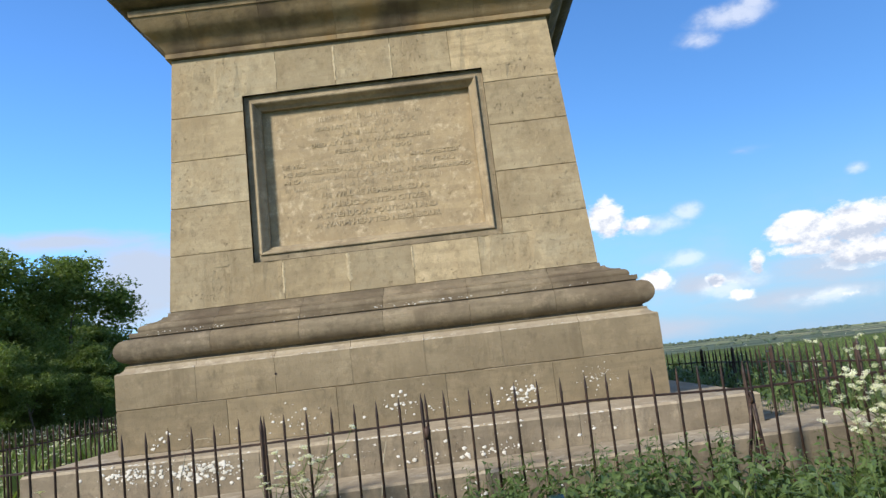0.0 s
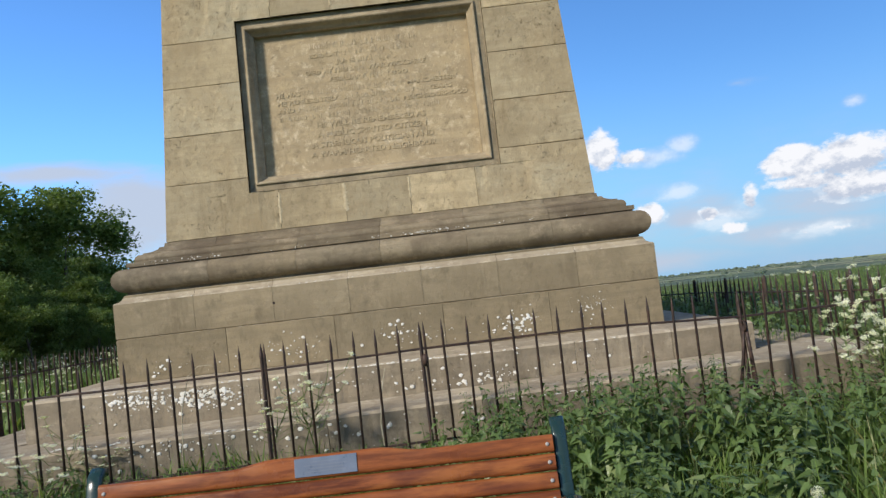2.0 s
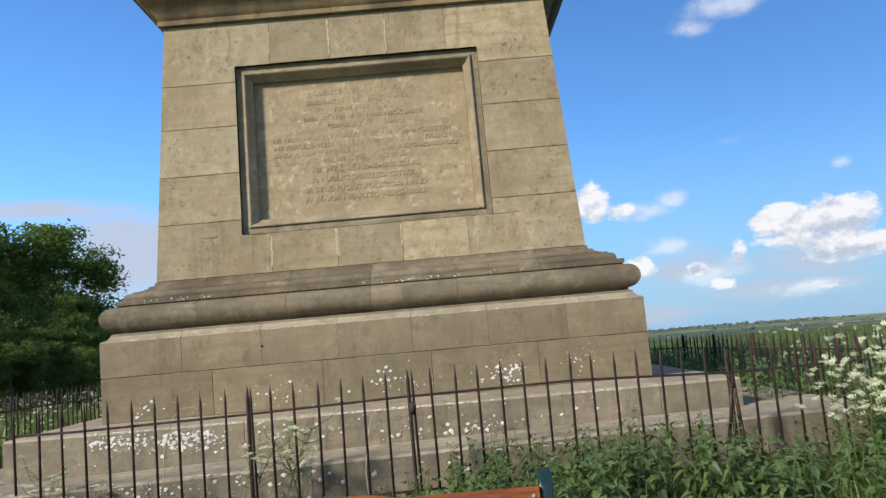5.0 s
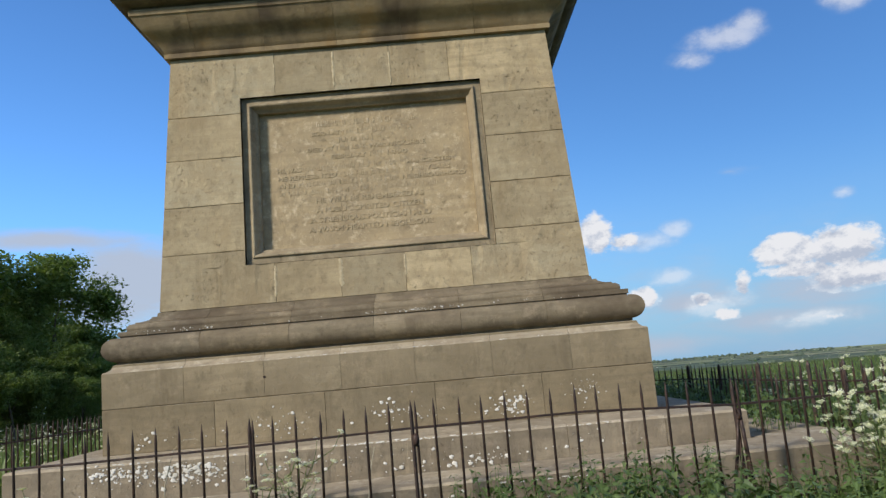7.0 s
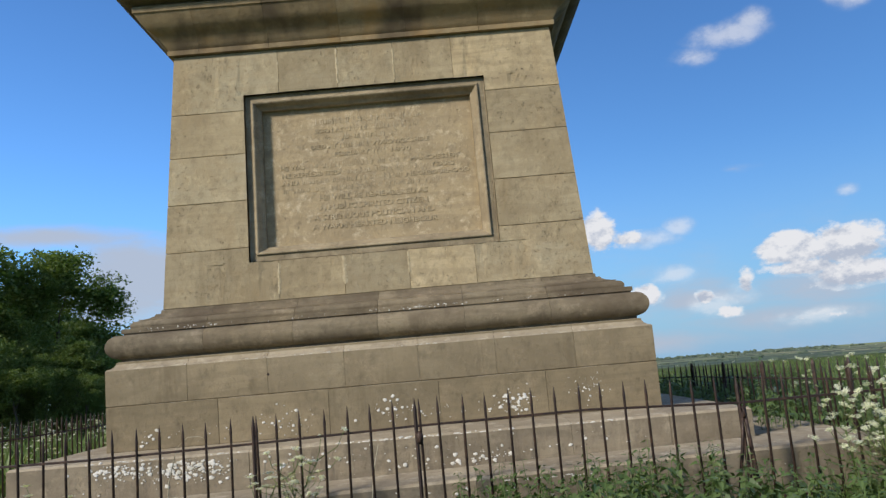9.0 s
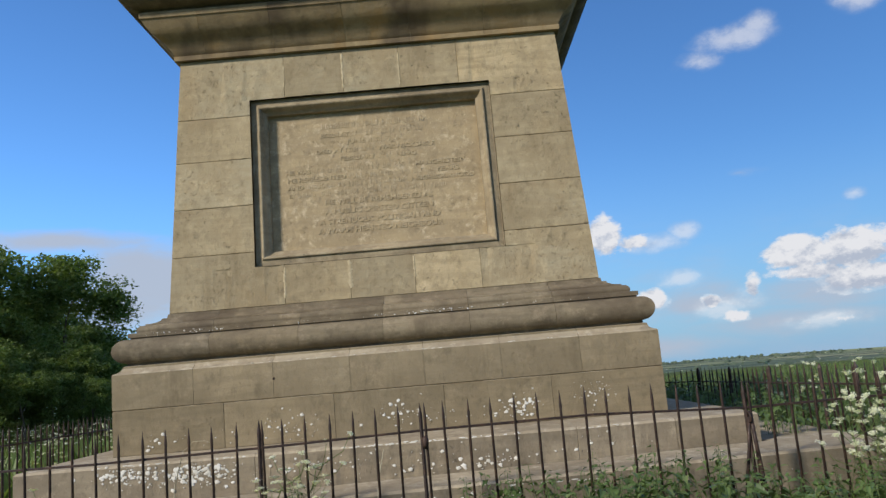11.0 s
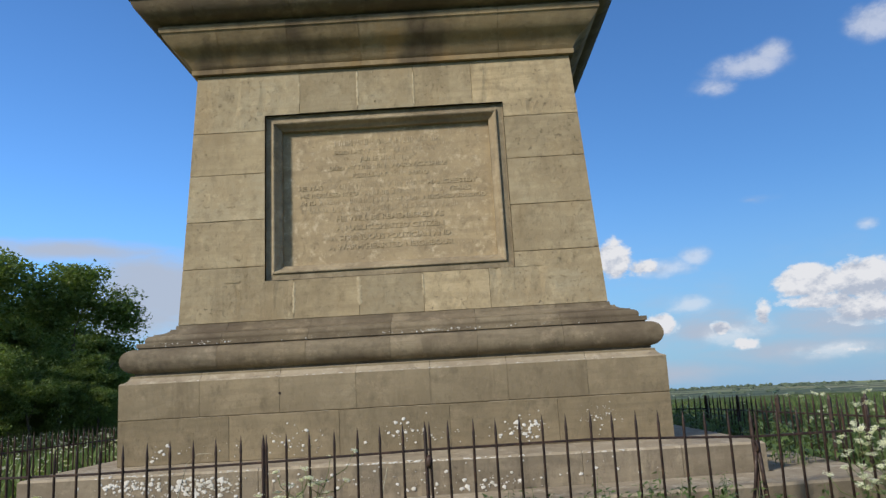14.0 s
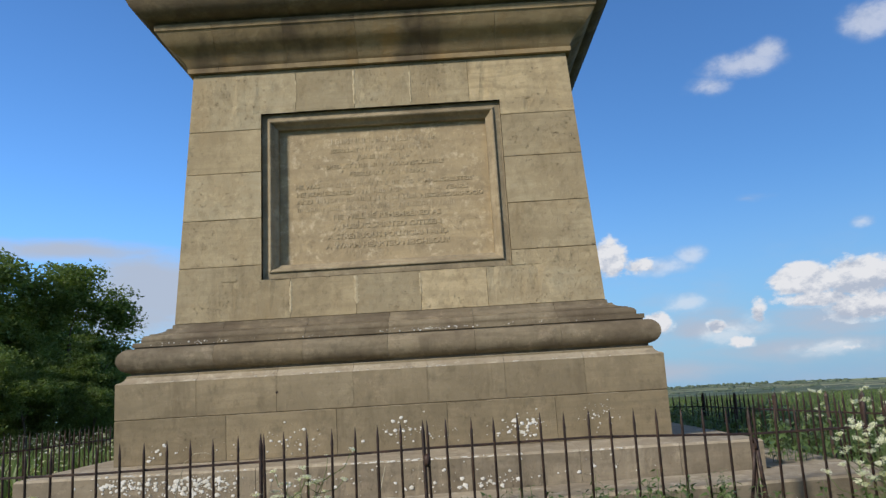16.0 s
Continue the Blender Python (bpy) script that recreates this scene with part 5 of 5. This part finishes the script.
def build_wood():
    rnd = random.Random(8)
    kinds = [tree_kind(s, 7.0, w) for s, w in ((3, 0.9), (14, 1.05), (27, 0.8), (41, 1.0))]
    # azimuth (degrees from straight ahead), distance from the viewer, scale
    # trees past -38 degrees stand out of view, added to shade the wood
    edge = [(-34.3, 28, 1.26), (-26.9, 30, 1.10), (-24.4, 31, 0.66), (-30.2, 27, 0.72), (-31.2, 35, 1.12), (-39.5, 32, 0.90), (-45, 30, 0.90), (-25.9, 26.5, 0.55),
            (-24.4, 28, 0.46), (-32.5, 38, 1.1), (-28.3, 37, 1.0), (-31.5, 25, 0.56), (-23.9, 34, 0.60), (-38.5, 25.5, 0.65), (-27.4, 25.5, 0.46), (-50, 32, 1.1),
            (-43, 26, 0.75), (-22.8, 34, 0.40)]
    # the last four are unseen too, added to darken the wood's foot
    behind = [(-25.8, 37, 0.80), (-23.0, 29, 0.32), (-26.6, 34, 0.86), (-23.4, 30, 0.40), (-30, 42, 0.9), (-27, 42, 0.9), (-25.6, 41, 0.8), (-23.8, 41, 0.55),
              (-21.5, 40, 0.34), (-33.5, 41, 1.0), (-29.0, 24.5, 0.45), (-33.8, 23, 0.5), (-25.2, 25, 0.34), (-54, 27, 1.4), (-60, 26, 1.4), (-49, 24.5, 0.85),
              (-66, 27, 1.3)]
    spots = edge + behind
    for i, (a, r, s) in enumerate(spots):
        x, y = 0.63 + r * math.sin(radians(a)), -9.76 + r * math.cos(radians(a))
        m = pose(x, y, ground_z(x, y) - 0.05, 0, 0, rnd.uniform(0, 360)) @ Matrix.Diagonal((s, s, s * 0.87, 1))
        if i < len(kinds):
            kinds[i].matrix_basis = m
        else:
            copy_thing(kinds[i % len(kinds)], m).matrix_basis = m


def build_far_woods():
    """Hedges and copses on the far side of the valley."""
    rng = np.random.RandomState(12)
    bm = bmesh.new()
    bmesh.ops.create_icosphere(bm, subdivisions=2, radius=1.0)
    bv = np.array([tuple(v.co) for v in bm.verts])
    bf = [tuple(v.index for v in f.verts) for f in bm.faces]
    bm.free()
    groups = []
    for _ in range(2300):
        r = rng.choice([rng.uniform(4000, 4500), rng.uniform(1500, 4000), rng.uniform(400, 1500)], p=[0.80, 0.16, 0.04])
        a = radians(rng.uniform(-60, 60))
        x, y = r * math.sin(a), r * math.cos(a)
        if noise.noise(Vector((x * 0.0022, y * 0.0022, 1.0))) < -0.05:
            continue
        z = ground_z(x, y)
        w, h = rng.uniform(7, 24) * (r / 4200) ** 0.6, rng.uniform(4, 10) * (r / 4200) ** 0.6
        bump = 1 + 0.35 * rng.normal(0, 0.6, len(bv))[:, None]
        groups.append((bv * bump * np.array([w, w * 0.6, h]) + np.array([x, y, z + 0.2 * h]), bf))
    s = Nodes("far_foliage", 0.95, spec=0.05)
    # paled, greyish leaf colours that carry the haze of distance
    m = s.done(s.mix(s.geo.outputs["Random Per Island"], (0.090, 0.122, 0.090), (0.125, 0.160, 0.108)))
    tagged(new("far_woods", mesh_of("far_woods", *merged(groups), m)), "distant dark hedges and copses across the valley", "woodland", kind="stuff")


def build_dandelion():
    """A dandelion clock among the nettles: a globe of fine parachutes on a hollow stalk."""
    rng = np.random.RandomState(4)
    x, y, z = 1.79, -7.1, 0.416
    g = ground_z(x, y)
    ob = thing("dandelion_clock", "grey-white dandelion seed head on a pale stalk", "wild flower", pose(x, y, g))
    part("stalk", mesh_of("stalk", *tube([(0.02, 0.01, 0), (0.008, 0.0, (z - g) * 0.6), (0, 0, z - g)], [0.0035, 0.003, 0.0025], 6), M_STALK, True), ob)
    d = unit(rng.normal(0, 1, (70, 3)))
    groups = []
    for a in d:
        tip = Vector(a * 0.019)
        groups.append(tube([(0, 0, 0), tuple(tip)], [0.0004, 0.0003], 3))
        u = Vector(a).orthogonal().normalized()
        w = Vector(a).cross(u)
        for k in range(4):
            t = 2 * math.pi * k / 4
            groups.append(tube([tuple(tip), tuple(tip + Vector(a) * 0.002 + (u * math.cos(t) + w * math.sin(t)) * 0.006)], [0.00028, 0.00018], 3))
    part("seed_head", mesh_of("seed_head", *joined(groups), M_PETAL), ob, "fluffy white seed head", pose(0, 0, z - g))


def build_dry_stalks():
    """Bleached dead stems by the railing."""
    s = Nodes("bleached_stem", 0.9, spec=0.1)
    m = s.done(s.mix(s.ramp(s.noise(30.0), 0.4, 0.7), (0.50, 0.46, 0.34), (0.36, 0.31, 0.20)))
    for pts, r in (([(0.02, -4.06, 0.0), (0.005, -4.06, 0.30), (0.03, -4.05, 0.52), (0.075, -4.05, 0.70)], 0.005),
                   ([(-1.50, -4.02, 0.0), (-1.47, -4.0, 0.55), (-1.40, -4.0, 0.80), (-1.32, -4.0, 0.865), (-1.24, -4.0, 0.865), (-1.18, -4.0, 0.84)], 0.004)):
        ob = new("dry_stalk", mesh_of("dry_stalk", *tube(pts, [r * (1 - 0.12 * i) for i in range(len(pts))], 6), m, True))
        tagged(ob, "thin bleached dead plant stem leaning by the railing", "dead stem", group="dead stems")


build_nettles()
build_grass()
build_dandelion()
build_dry_stalks()
build_parsley()
build_wood()
build_far_woods()
